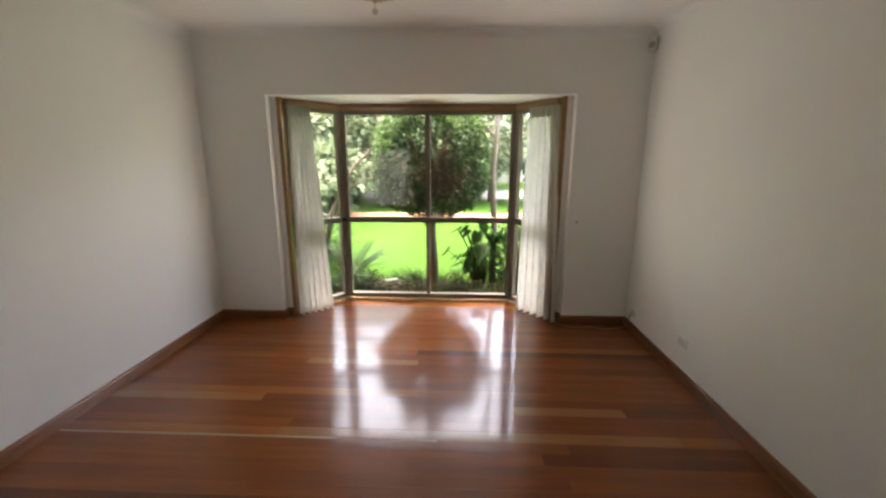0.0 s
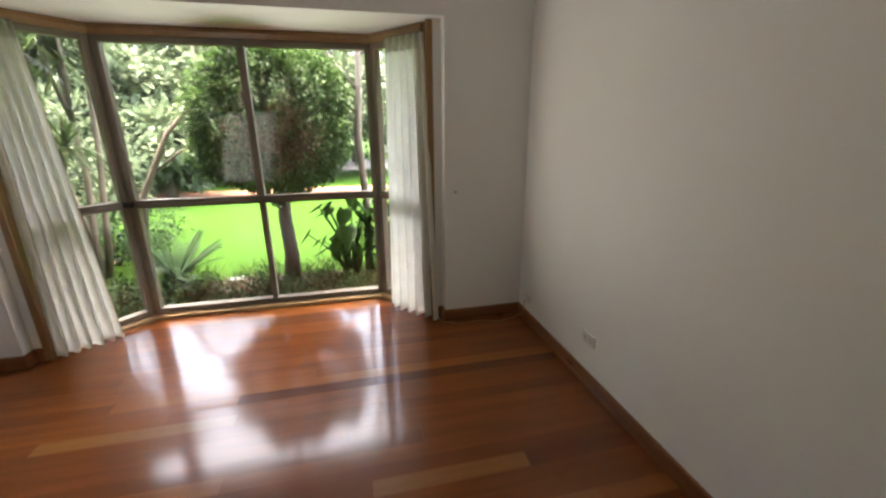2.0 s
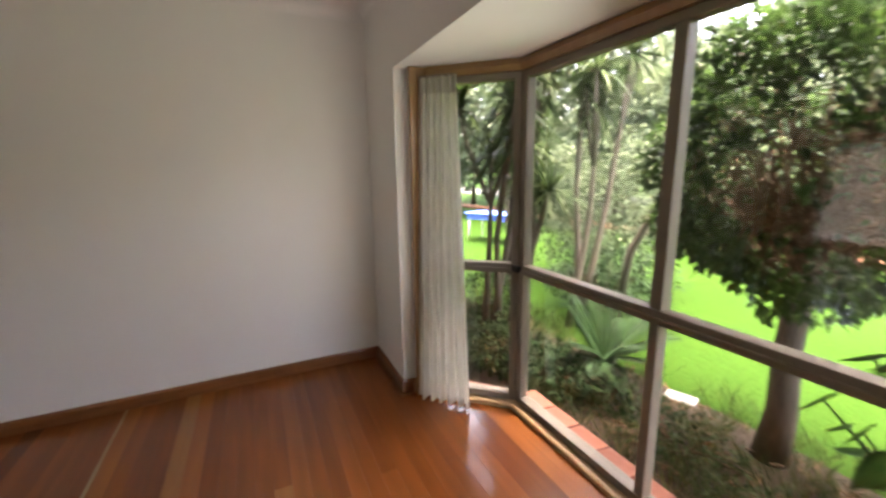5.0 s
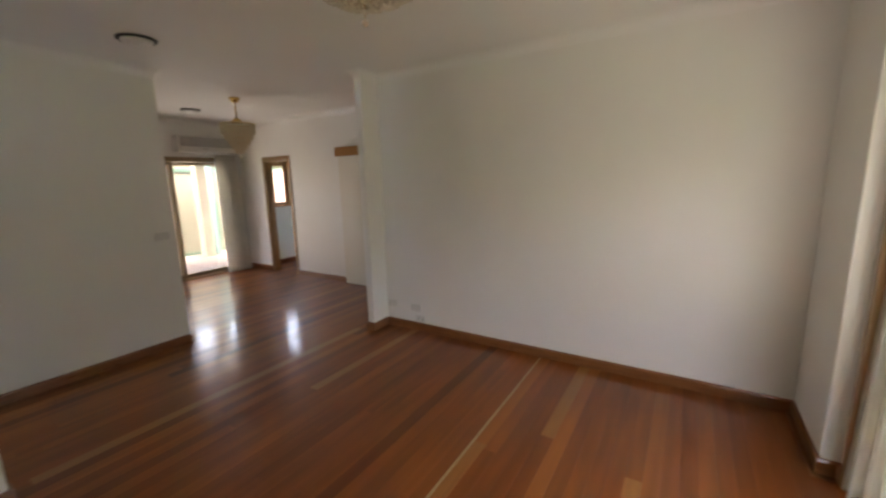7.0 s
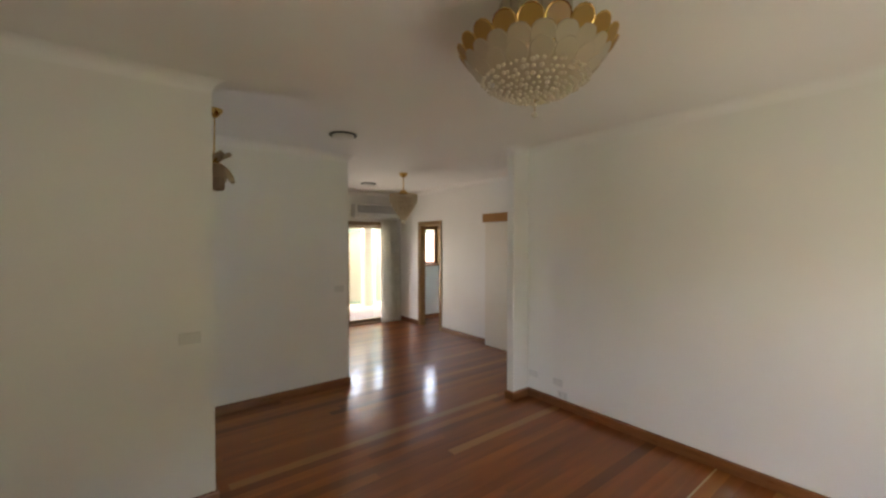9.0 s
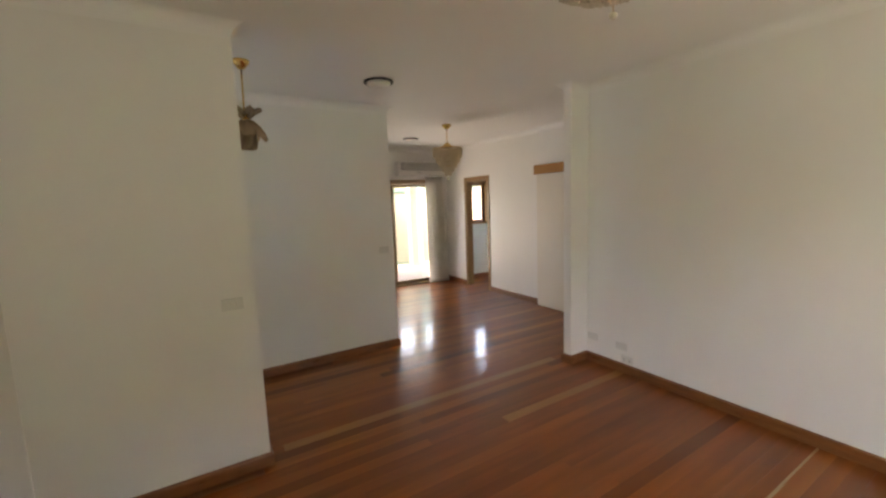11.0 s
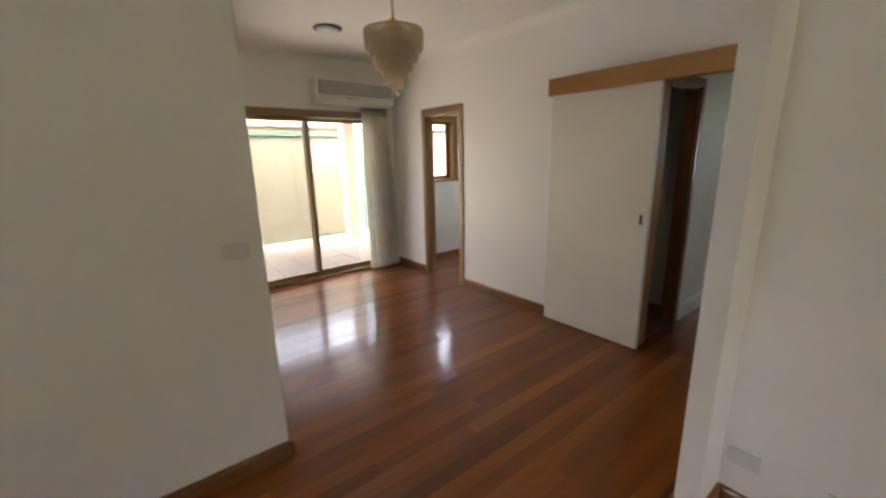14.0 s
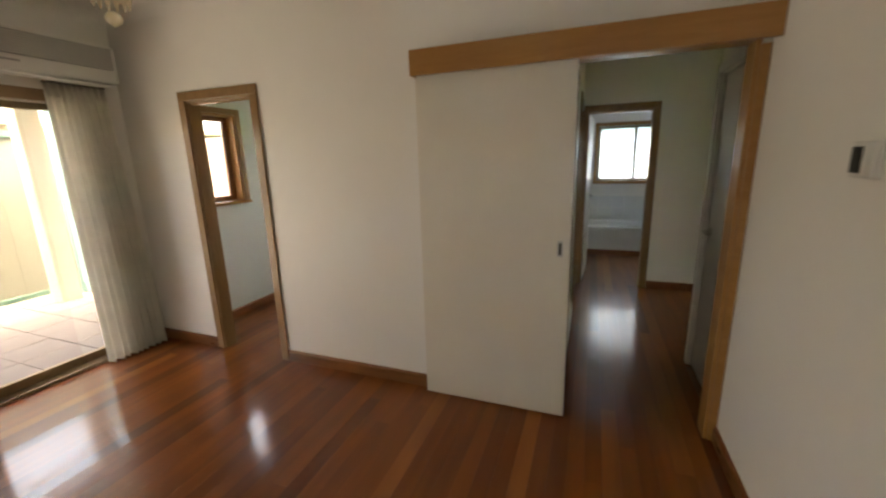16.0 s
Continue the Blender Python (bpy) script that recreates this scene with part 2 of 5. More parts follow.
M_SMOKE = crystal_material("smoky_leaf_glass", (0.74, 0.60, 0.43), 0.2, 0.45, 0.3)
M_PETAL = crystal_material("frosted_petal_glass", (0.88, 0.80, 0.66), 0.2, 0.6, 0.28)
M_STEEL = surface("brushed_steel", (0.45, 0.45, 0.44), (0.6, 0.6, 0.58), 8.0, rough=0.3, metal=1.0, relief=0.0)
M_TILE = surface("white_tile_glaze", (0.72, 0.74, 0.74), (0.78, 0.80, 0.80), 3.0, rough=0.15, relief=0.02)
M_BATH = surface("white_bath_enamel", (0.78, 0.79, 0.79), (0.83, 0.84, 0.84), 2.0, rough=0.15, relief=0.0)
M_LAWN = lawn_material()
M_MULCH = surface("bark_mulch", (0.016, 0.012, 0.008), (0.055, 0.042, 0.03), 14.0, rough=0.95, fine=70.0, relief=0.9, dist=0.02, shine=0.08)
M_BRICK = surface("red_brick", (0.20, 0.075, 0.05), (0.30, 0.13, 0.09), 9.0, rough=0.85, fine=80.0, relief=0.4, dist=0.003, shine=0.08)
M_PALEBRICK = surface("pale_pink_brick", (0.42, 0.31, 0.27), (0.52, 0.40, 0.35), 9.0, rough=0.85, fine=80.0, relief=0.4, dist=0.003, shine=0.08)
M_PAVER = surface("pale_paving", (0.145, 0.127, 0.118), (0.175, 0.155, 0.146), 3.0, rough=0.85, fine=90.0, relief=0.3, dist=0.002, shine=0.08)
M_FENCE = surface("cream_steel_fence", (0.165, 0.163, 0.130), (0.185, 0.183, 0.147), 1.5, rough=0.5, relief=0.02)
M_GRILLE = surface("pale_grille_paint", (0.44, 0.42, 0.34), (0.5, 0.48, 0.40), 4.0, rough=0.5, relief=0.0)
M_GREEN = surface("green_steel", (0.05, 0.11, 0.085), (0.08, 0.16, 0.12), 4.0, rough=0.45, relief=0.02)
M_TEAL = surface("teal_downpipe", (0.20, 0.36, 0.36), (0.27, 0.44, 0.44), 4.0, rough=0.45, relief=0.02)
M_RENDER = surface("cream_render", (0.38, 0.36, 0.28), (0.45, 0.425, 0.34), 1.5, rough=0.85, fine=60.0, relief=0.3, dist=0.003, shine=0.08)
M_ROOF = surface("terracotta_roof", (0.26, 0.11, 0.07), (0.38, 0.18, 0.12), 2.0, rough=0.8, relief=0.3, shine=0.08)
M_ASPHALT = surface("asphalt", (0.05, 0.05, 0.05), (0.09, 0.09, 0.09), 2.0, rough=0.9, fine=90.0, relief=0.4, shine=0.08)
M_DIRT = surface("red_earth_edge", (0.12, 0.055, 0.032), (0.18, 0.09, 0.055), 3.0, rough=0.95, fine=40.0, relief=0.5, dist=0.01, shine=0.08)
M_BARK = surface("grey_bark", (0.07, 0.058, 0.043), (0.16, 0.135, 0.105), 8.0, (6, 6, 1), 0.9, fine=50.0, relief=0.7, dist=0.006, shine=0.08)
M_PALEBARK = surface("pale_bark", (0.10, 0.088, 0.074), (0.20, 0.18, 0.155), 6.0, (5, 5, 1), 0.9, fine=50.0, relief=0.5, dist=0.004, shine=0.08)
M_TWIG = surface("dry_twigs", (0.05, 0.03, 0.018), (0.14, 0.088, 0.05), 8.0, rough=0.9, relief=0.3, shine=0.08)
M_LEAF = leaf_material("hedge_leaves", (0.016, 0.036, 0.009), (0.052, 0.098, 0.022))
M_STRAP = leaf_material("strap_leaves", (0.0165, 0.0338, 0.0105), (0.0488, 0.0713, 0.0225))
M_CYCAD = leaf_material("dark_fronds", (0.007, 0.019, 0.006), (0.017, 0.040, 0.011), 0.5, 0.12)
M_EAR = leaf_material("broad_leaves", (0.020, 0.052, 0.011), (0.040, 0.090, 0.020), 0.4, 0.35)
M_SHRUB = leaf_material("shrub_leaves", (0.0150, 0.0315, 0.0105), (0.0375, 0.0615, 0.0195))
# distant haze is put into this lighter grey-green leaf colour
M_FAR = leaf_material("hazed_leaves", (0.050, 0.072, 0.041), (0.100, 0.130, 0.070))
M_GRASS = leaf_material("grass_blades", (0.030, 0.050, 0.012), (0.075, 0.095, 0.035))
M_BLUE = surface("blue_laminate", (0.04, 0.10, 0.42), (0.07, 0.15, 0.52), 3.0, rough=0.4, relief=0.0)


# ---------------------------------------------------------------- mesh helpers
def box(bm, lo, hi, bevel=0.0, m=None):
    """An axis-aligned box, its edges bevelled, moved by m."""
    r = bmesh.ops.create_cube(bm, size=1.0)
    vs = r["verts"]
    for v in vs:
        v.co = Vector([lo[i] + (v.co[i] + 0.5) * (hi[i] - lo[i]) for i in range(3)])
    if bevel:
        es = list({e for v in vs for e in v.link_edges})
        r = bmesh.ops.bevel(bm, geom=es, offset=bevel, segments=2, affect="EDGES", profile=0.6)
        vs = list({v for f in r["faces"] for v in f.verts} | {v for v in vs if v.is_valid})
    if m is not None:
        bmesh.ops.transform(bm, matrix=m, verts=vs)
    return bm


def boxes(rows, bevel=0.0):
    bm = bmesh.new()
    for lo, hi in rows:
        box(bm, lo, hi, bevel)
    return bm


def lathe(bm, profile, n=24, centre=(0, 0, 0), m=None):
    """A turned shape: profile rows of (radius, height)."""
    rings = []
    for r, z in profile:
        if r < 1e-5:
            rings.append([bm.verts.new((centre[0], centre[1], centre[2] + z))])
        else:
            rings.append([bm.verts.new((centre[0] + r * math.cos(2 * math.pi * i / n), centre[1] + r * math.sin(2 * math.pi * i / n), centre[2] + z)) for i in range(n)])
    for a, b in zip(rings, rings[1:]):
        for i in range(n):
            j = (i + 1) % n
            quad = [a[i % len(a)], a[j % len(a)], b[j % len(b)], b[i % len(b)]]
            quad = list(dict.fromkeys(quad))
            if len(quad) > 2:
                bm.faces.new(quad)
    if m is not None:
        bmesh.ops.transform(bm, matrix=m, verts=[v for ring in rings for v in ring])
    return bm


def tube(bm, pts, radii, n=7):
    """A round limb through pts, with a radius at each."""
    pts = [Vector(p) for p in pts]
    if not isinstance(radii, (list, tuple)):
        radii = [radii] * len(pts)
    rings = []
    for i, p in enumerate(pts):
        d = (pts[min(i + 1, len(pts) - 1)] - pts[max(i - 1, 0)]).normalized()
        side = d.orthogonal().normalized() if i == 0 else (side - d * side.dot(d)).normalized()
        up = d.cross(side)
        rings.append([bm.verts.new(p + radii[i] * (side * math.cos(2 * math.pi * k / n) + up * math.sin(2 * math.pi * k / n))) for k in range(n)])
    for a, b in zip(rings, rings[1:]):
        for k in range(n):
            bm.faces.new((a[k], a[(k + 1) % n], b[(k + 1) % n], b[k]))
    bm.faces.new(rings[0][::-1])
    bm.faces.new(rings[-1])
    return bm


def sweep(bm, path, profile, closed=False):
    """A profile of (out, height) rows carried along a plan line with mitred corners; out is to the left of the line."""
    pts = [Vector((*p, 0)) for p in path]
    n = len(pts)
    rings = []
    for i in range(n):
        a = pts[i - 1] if (i > 0 or closed) else None
        c = pts[(i + 1) % n] if (i < n - 1 or closed) else None
        d1 = (pts[i] - a).normalized() if a is not None else None
        d2 = (c - pts[i]).normalized() if c is not None else None
        n1 = Vector((-d1.y, d1.x, 0)) if d1 is not None else None
        n2 = Vector((-d2.y, d2.x, 0)) if d2 is not None else None
        if n1 is None:
            o = n2
        elif n2 is None:
            o = n1
        else:
            o = (n1 + n2) / max(0.2, 1 + n1.dot(n2))
        rings.append([bm.verts.new(pts[i] + o * u + Vector((0, 0, h))) for u, h in profile])
    k = len(profile)
    for i in range(n if closed else n - 1):
        a, b = rings[i], rings[(i + 1) % n]
        for j in range(k):
            bm.faces.new((a[j], a[(j + 1) % k], b[(j + 1) % k], b[j]))
    if not closed:
        bm.faces.new(rings[0])
        bm.faces.new(rings[-1][::-1])
    return bm


def finish(bm, name, material, smooth=False):
    bmesh.ops.recalc_face_normals(bm, faces=bm.faces[:])
    me = bpy.data.meshes.new(name)
    bm.to_mesh(me)
    bm.free()
    me.materials.append(material)
    if smooth:
        for p in me.polygons:
            p.use_smooth = True
    return me


def part(name, bm, material, parent, label="", smooth=False, kind=""):
    ob = new(name, finish(bm, name, material, smooth))
    ob.parent = parent
    return tagged(ob, label, kind=kind)


def shared(name, me, parent, m):
    ob = new(name, me)
    ob.parent = parent
    ob.matrix_basis = m
    return ob


def thing(name, label, category, group="", kind="", at=(0, 0, 0), turn=0.0):
    ob = new(name)
    ob.matrix_basis = pose(*at, 0, 0, turn)
    return tagged(ob, label, category, group, kind)


def single(name, bm, material, label, category, group="", kind="", smooth=False):
    return tagged(new(name, finish(bm, name, material, smooth)), label, category, group, kind)


def structure(name, bm, material, label, category, smooth=False):
    return single(name, bm, material, label, category, "", "structure", smooth)


# ---------------------------------------------------------------- plan
H = 2.70                      # ceiling
XE, YN = 4.08, 3.535          # living room east and north wall faces
XD, YS = -1.146, -4.45        # dining room west and south wall faces
YC = -1.53                    # entry wall face
XC = 1.412                    # its free end

structure("wall_west", boxes([((-0.10, 0.0, 0), (0.0, YN, H))]), M_WALL, "white painted plaster wall of the living room", "wall")
structure("wall_north", boxes([((-0.10, YN, 0), (0.64, 3.74, H)), ((3.45, YN, 0), (XE + 0.1, 3.74, H)), ((0.64, 3.62, 0), (0.70, 3.74, 2.17)), ((3.39, 3.62, 0), (3.45, 3.74, 2.17)), ((0.64, YN, 2.17), (3.45, 3.74, H))]), M_WALL, "white painted plaster wall around the bay window", "wall")
structure("wall_east", boxes([((XE, -0.07, 0), (XE + 0.1, YN, H))]), M_WALL, "white painted plaster wall beside the bay window wall", "wall")
structure("wall_entry_north", boxes([((3.0, -0.17, 0), (6.5, -0.07, H))]), M_WALL, "white plaster wall stub between living room and entry", "wall")
structure("wall_entry_south", boxes([((XC, YC - 0.1, 0), (6.6, YC, H))]), M_WALL, "white plaster wall across the entry passage", "wall")
structure("wall_entry_end", boxes([((6.5, YC, 0), (6.6, -1.27, H)), ((6.5, -0.43, 0), (6.6, -0.07, H)), ((6.5, -1.27, 2.05), (6.6, -0.43, H))]), M_WALL, "white plaster wall closing the entry passage", "wall")
structure("wall_dining_east", boxes([((XC, YS, 0), (XC + 0.1, YC - 0.1, H))]), M_WALL, "white plaster wall of the dining room", "wall")
structure("wall_dining_north", boxes([((XD - 0.1, -0.09, 0), (0.24, 0.0, H))]), M_WALL, "white plaster wall stub between living and dining room", "wall")
structure("wall_dining_south", boxes([((XD - 0.1, YS - 0.15, 0), (-0.88, YS, H)), ((1.02, YS - 0.15, 0), (XC + 0.1, YS, H)), ((-0.88, YS - 0.15, 2.10), (1.02, YS, H))]), M_WALL, "white plaster wall over the sliding glass door", "wall")
structure("wall_dining_west", boxes([((XD - 0.1, YS, 0), (XD, -3.71, H)), ((XD - 0.1, -3.71, 2.03), (XD, -3.06, H)), ((XD - 0.1, -3.06, 0), (XD, -0.93, H)), ((XD - 0.1, -0.93, 2.04), (XD, -0.13, H)), ((XD - 0.1, -0.13, 0), (XD, -0.09, H))]), M_WALL, "white plaster wall with a doorway and a passage opening", "wall")
# kitchen side room
structure("wall_kitchen_south", boxes([((-3.85, -4.35, 0), (-2.022, -4.2, H)), ((-2.022, -4.35, 0), (-1.33, -4.2, 1.18)), ((-2.022, -4.35, 2.03), (-1.33, -4.2, H)), ((-1.33, -4.35, 0), (XD - 0.1, -4.2, H))]), M_BLUEWALL, "pale blue wall with a small timber window", "wall")
structure("wall_kitchen_west", boxes([((-3.95, -4.6, 0), (-3.85, -4.0, H)), ((-3.95, -4.0, 0), (-3.85, -2.2, 1.0)), ((-3.95, -4.0, 2.1), (-3.85, -2.2, H)), ((-3.95, -2.2, 0), (-3.85, -1.8, H))]), M_WALL, "white plaster wall of the side room with an added window opening", "wall")
# passage
structure("wall_hall_south", boxes([((-3.85, -1.03, 0), (-3.76, -0.93, H)), ((-3.76, -1.03, 2.04), (-2.82, -0.93, H)), ((-2.82, -1.03, 0), (-1.875, -0.93, H)), ((-1.875, -1.03, 2.04), (-1.275, -0.93, H)), ((-1.275, -1.03, 0), (XD - 0.1, -0.93, H))]), M_WALL, "white plaster wall of the passage with two doors", "wall")
structure("wall_hall_north", boxes([((-2.08, -0.05, 0), (-2.02, 0.05, H)), ((-2.02, -0.05, 2.04), (-1.30, 0.05, H)), ((-1.30, -0.05, 0), (XD - 0.1, 0.05, H)), ((-2.08, 0.05, 0), (-1.98, YN, H))]), M_WALL, "white plaster wall of the passage with a white door", "wall")
structure("wall_hall_end", boxes([((-3.95, -1.03, 0), (-3.85, -0.885, H)), ((-3.95, -0.885, 2.03), (-3.85, -0.20, H)), ((-3.95, -0.20, 0), (-3.85, YN, H))]), M_WALL, "white plaster wall at the end of the passage", "wall")
structure("wall_closet", boxes([((-2.30, -1.95, 0), (-2.20, -1.03, H)), ((-2.20, -1.95, 0), (XD - 0.1, -1.85, H))]), M_WALL, "white plaster walls of the closet off the passage", "wall")
# bathroom
structure("wall_bath_west", boxes([((-6.25, -1.9, 0), (-6.1, -0.74, H)), ((-6.25, -0.74, 0), (-6.1, 0.40, 1.12)), ((-6.25, -0.74, 2.0), (-6.1, 0.40, H)), ((-6.25, 0.40, 0), (-6.1, 1.05, H))]), M_WALL, "white bathroom wall with a high window", "wall")
structure("wall_far_north", boxes([((-3.95, YN, 0), (-3.7, 3.74, H)), ((-3.7, YN, 0), (-2.2, 3.74, 0.6)), ((-3.7, YN, 2.1), (-2.2, 3.74, H)), ((-2.2, YN, 0), (-1.98, 3.74, H))]), M_WALL, "white plaster wall of the room past the passage", "wall")
structure("wall_bath_sides", boxes([((-6.1, -1.9, 0), (-3.95, -1.8, H)), ((-6.1, 0.95, 0), (-3.95, 1.05, H)), ((-3.95, -1.8, 0), (-3.85, -1.03, H))]), M_WALL, "white bathroom side walls", "wall")
structure("ceiling", boxes([((-6.3, -4.65, H), (6.7, 3.74, H + 0.12))]), M_CEIL, "white painted plaster ceiling", "ceiling")
bm = bmesh.new()
vs = [bm.verts.new((x, y, z)) for z in (2.17, 2.30) for x, y in ((0.50, 3.74), (3.59, 3.74), (3.14, 4.33), (0.99, 4.33))]
for f in ((0, 1, 2, 3), (7, 6, 5, 4), (0, 4, 5, 1), (1, 5, 6, 2), (2, 6, 7, 3), (3, 7, 4, 0)):
    bm.faces.new([vs[i] for i in f])
structure("bay_ceiling", bm, M_CEIL, "white painted soffit over the bay window", "ceiling")

# floor slab; the boards are laid on it at the end of the file
bm = boxes([((-6.2, -4.6, -0.22), (6.6, 3.74, -0.014))])
vs = [bm.verts.new((x, y, z)) for z in (-0.22, -0.014) for x, y in ((0.55, 3.74), (3.54, 3.74), (3.06, 4.27), (1.07, 4.27))]
for f in ((3, 2, 1, 0), (4, 5, 6, 7), (0, 1, 5, 4), (1, 2, 6, 5), (2, 3, 7, 6), (3, 0, 4, 7)):
    bm.faces.new([vs[i] for i in f])
FLOOR = structure("floor", bm, M_SKIRT, "glossy varnished red-brown hardwood board floor", "floor")

# cornice and skirting follow the rooms' outline, the room on their left
OUTLINE = [(0, 0), (0.24, 0), (0.24, -0.09), (XD, -0.09), (XD, YS), (XC, YS), (XC, YC), (6.5, YC), (6.5, -0.17), (3.0, -0.17), (3.0, -0.07), (XE, -0.07), (XE, YN), (0, YN)]
cove = [(0.085 - 0.085 * math.cos(k * math.pi / 16), H - 0.085 + 0.085 * math.sin(k * math.pi / 16)) for k in range(9)] + [(0, H)]
structure("cornice", sweep(bmesh.new(), OUTLINE, cove, True), M_CEIL, "white coved plaster cornice", "cornice")
SK = [(0, 0), (0.018, 0), (0.018, 0.072), (0.013, 0.085), (0, 0.088)]
for run in ([(0.70, 3.62), (0.64, 3.62), (0.64, YN), (0, YN), (0, 0), (0.24, 0), (0.24, -0.09), (XD, -0.09)],
            [(XD, -1.77), (XD, -2.996)],
            [(XD, -3.775), (XD, YS), (-0.93, YS)],
            [(1.07, YS), (XC, YS), (XC, YC), (6.5, YC), (6.5, -0.17), (3.0, -0.17), (3.0, -0.07), (XE, -0.07), (XE, YN), (3.45, YN), (3.45, 3.62), (3.39, 3.62)],
            [(-3.85, -4.2), (XD - 0.1, -4.2)],
            [(-3.85, 0.95), (-3.85, -0.14)]):
    structure("baseboard", sweep(bmesh.new(), run, SK), M_SKIRT, "varnished red-brown timber skirting board", "baseboard")

structure("baseboard", sweep(bmesh.new(), [(-2.762, -0.93), (-1.932, -0.93)], [(0, 0), (0.016, 0), (0.016, 0.125), (0.010, 0.138), (0, 0.142)]), M_GLOSSWHITE, "white painted skirting board of the passage", "baseboard")


# ---------------------------------------------------------------- bay window
def along(p, q):
    """Local axes of a wall line: x along p to q, y to its left, z up."""
    a = math.degrees(math.atan2(q[1] - p[1], q[0] - p[0]))
    return pose(p[0], p[1], 0, 0, 0, a), math.hypot(q[0] - p[0], q[1] - p[1])


BAY = [(0.725, 3.735), (1.13, 4.17), (3.02, 4.17), (3.365, 3.735)]


def bay_panel(name, p, q, mullions, label):
    """One straight run of the bay: outer frame, transom, mullions and panes."""
    m, w = along(p, q)
    win = thing(name, label, "window", kind="structure")
    win.matrix_basis = m
    z0, zt, z1 = 0.035, 0.945, 2.10
    d = (-0.03, 0.03)

    def bar(nm, x0, x1, za, zb, y0=d[0], y1=d[1]):
        part(nm, box(bmesh.new(), (x0, y0, za), (x1, y1, zb), 0.004), M_ALU, win)
    bar("stile", 0.02, 0.06, z0, z1)
    bar("stile", w - 0.06, w - 0.02, z0, z1)
    bar("sill_rail", 0.06, w - 0.06, z0, z0 + 0.045, -0.036, 0.036)
    bar("head_rail", 0.06, w - 0.06, z1 - 0.04, z1)
    bar("transom", 0.06, w - 0.06, zt - 0.032, zt + 0.028, -0.038, 0.03)
    bar("transom_lip", 0.06, w - 0.06, zt - 0.012, zt + 0.002, -0.052, -0.0385)
    xs = [0.06] + [w * (i + 1) / (mullions + 1) for i in range(mullions)] + [w - 0.06]
    for x in xs[1:-1]:
        bar("mullion", x - 0.026, x + 0.026, zt + 0.028, z1 - 0.04)
        bar("mullion", x - 0.022, x + 0.022, z0 + 0.045, zt - 0.032)
    for a, b in zip(xs, xs[1:]):
        part("pane", box(bmesh.new(), (a, 0.004, z0 + 0.04), (b, 0.010, zt - 0.03)), M_GLASS, win)
        part("pane", box(bmesh.new(), (a, 0.004, zt + 0.025), (b, 0.010, z1 - 0.035)), M_GLASS, win)
    return win


bay_panel("window_1", BAY[0], BAY[1], 0, "angled side window of the bay in taupe aluminium")
bay_panel("window_2", BAY[1], BAY[2], 1, "four-pane front window of the bay in taupe aluminium")
bay_panel("window_3", BAY[2], BAY[3], 0, "angled side window of the bay in taupe aluminium")
for x, s in ((BAY[1][0], -1), (BAY[2][0], 1)):
    bm = lathe(bmesh.new(), [(0.0, 0.035), (0.034, 0.035), (0.034, 2.10), (0.0, 2.10)], 10, (x, 4.175, 0))
    structure("window_post", bm, M_ALU, "taupe aluminium corner post of the bay window", "window post")
# small stays where transom meets corner posts
for x, s in ((BAY[1][0], 1), (BAY[2][0], -1)):
    bm = box(bmesh.new(), (x - 0.015, 4.105, 0.925), (x + 0.03 * s + 0.015, 4.14, 0.965), 0.005)
    single("window_catch", bm, M_DARK, "small dark window catch on the bay window transom", "window catch")

# timber head moulding, side boards and floor sill of the bay
hd = [(0.0, 2.10), (0.05, 2.10), (0.055, 2.135), (0.04, 2.168), (-0.05, 2.168), (-0.05, 2.10)]
structure("trim", sweep(bmesh.new(), BAY[::-1], hd), M_TRIM, "stained timber head moulding of the bay window", "trim")
for x0, x1 in ((0.702, 0.745), (3.345, 3.388)):
    structure("trim", box(bmesh.new(), (x0, 3.602, 0.0), (x1, 3.735, 2.165), 0.004), M_TRIM, "stained timber side board of the bay window", "trim")
sl = [(-0.03, -0.012), (0.082, -0.012), (0.085, 0.026), (0.075, 0.034), (-0.03, 0.034)]
structure("trim", sweep(bmesh.new(), BAY[::-1], sl), M_SILL, "pale timber floor sill along the bay window", "window sill")


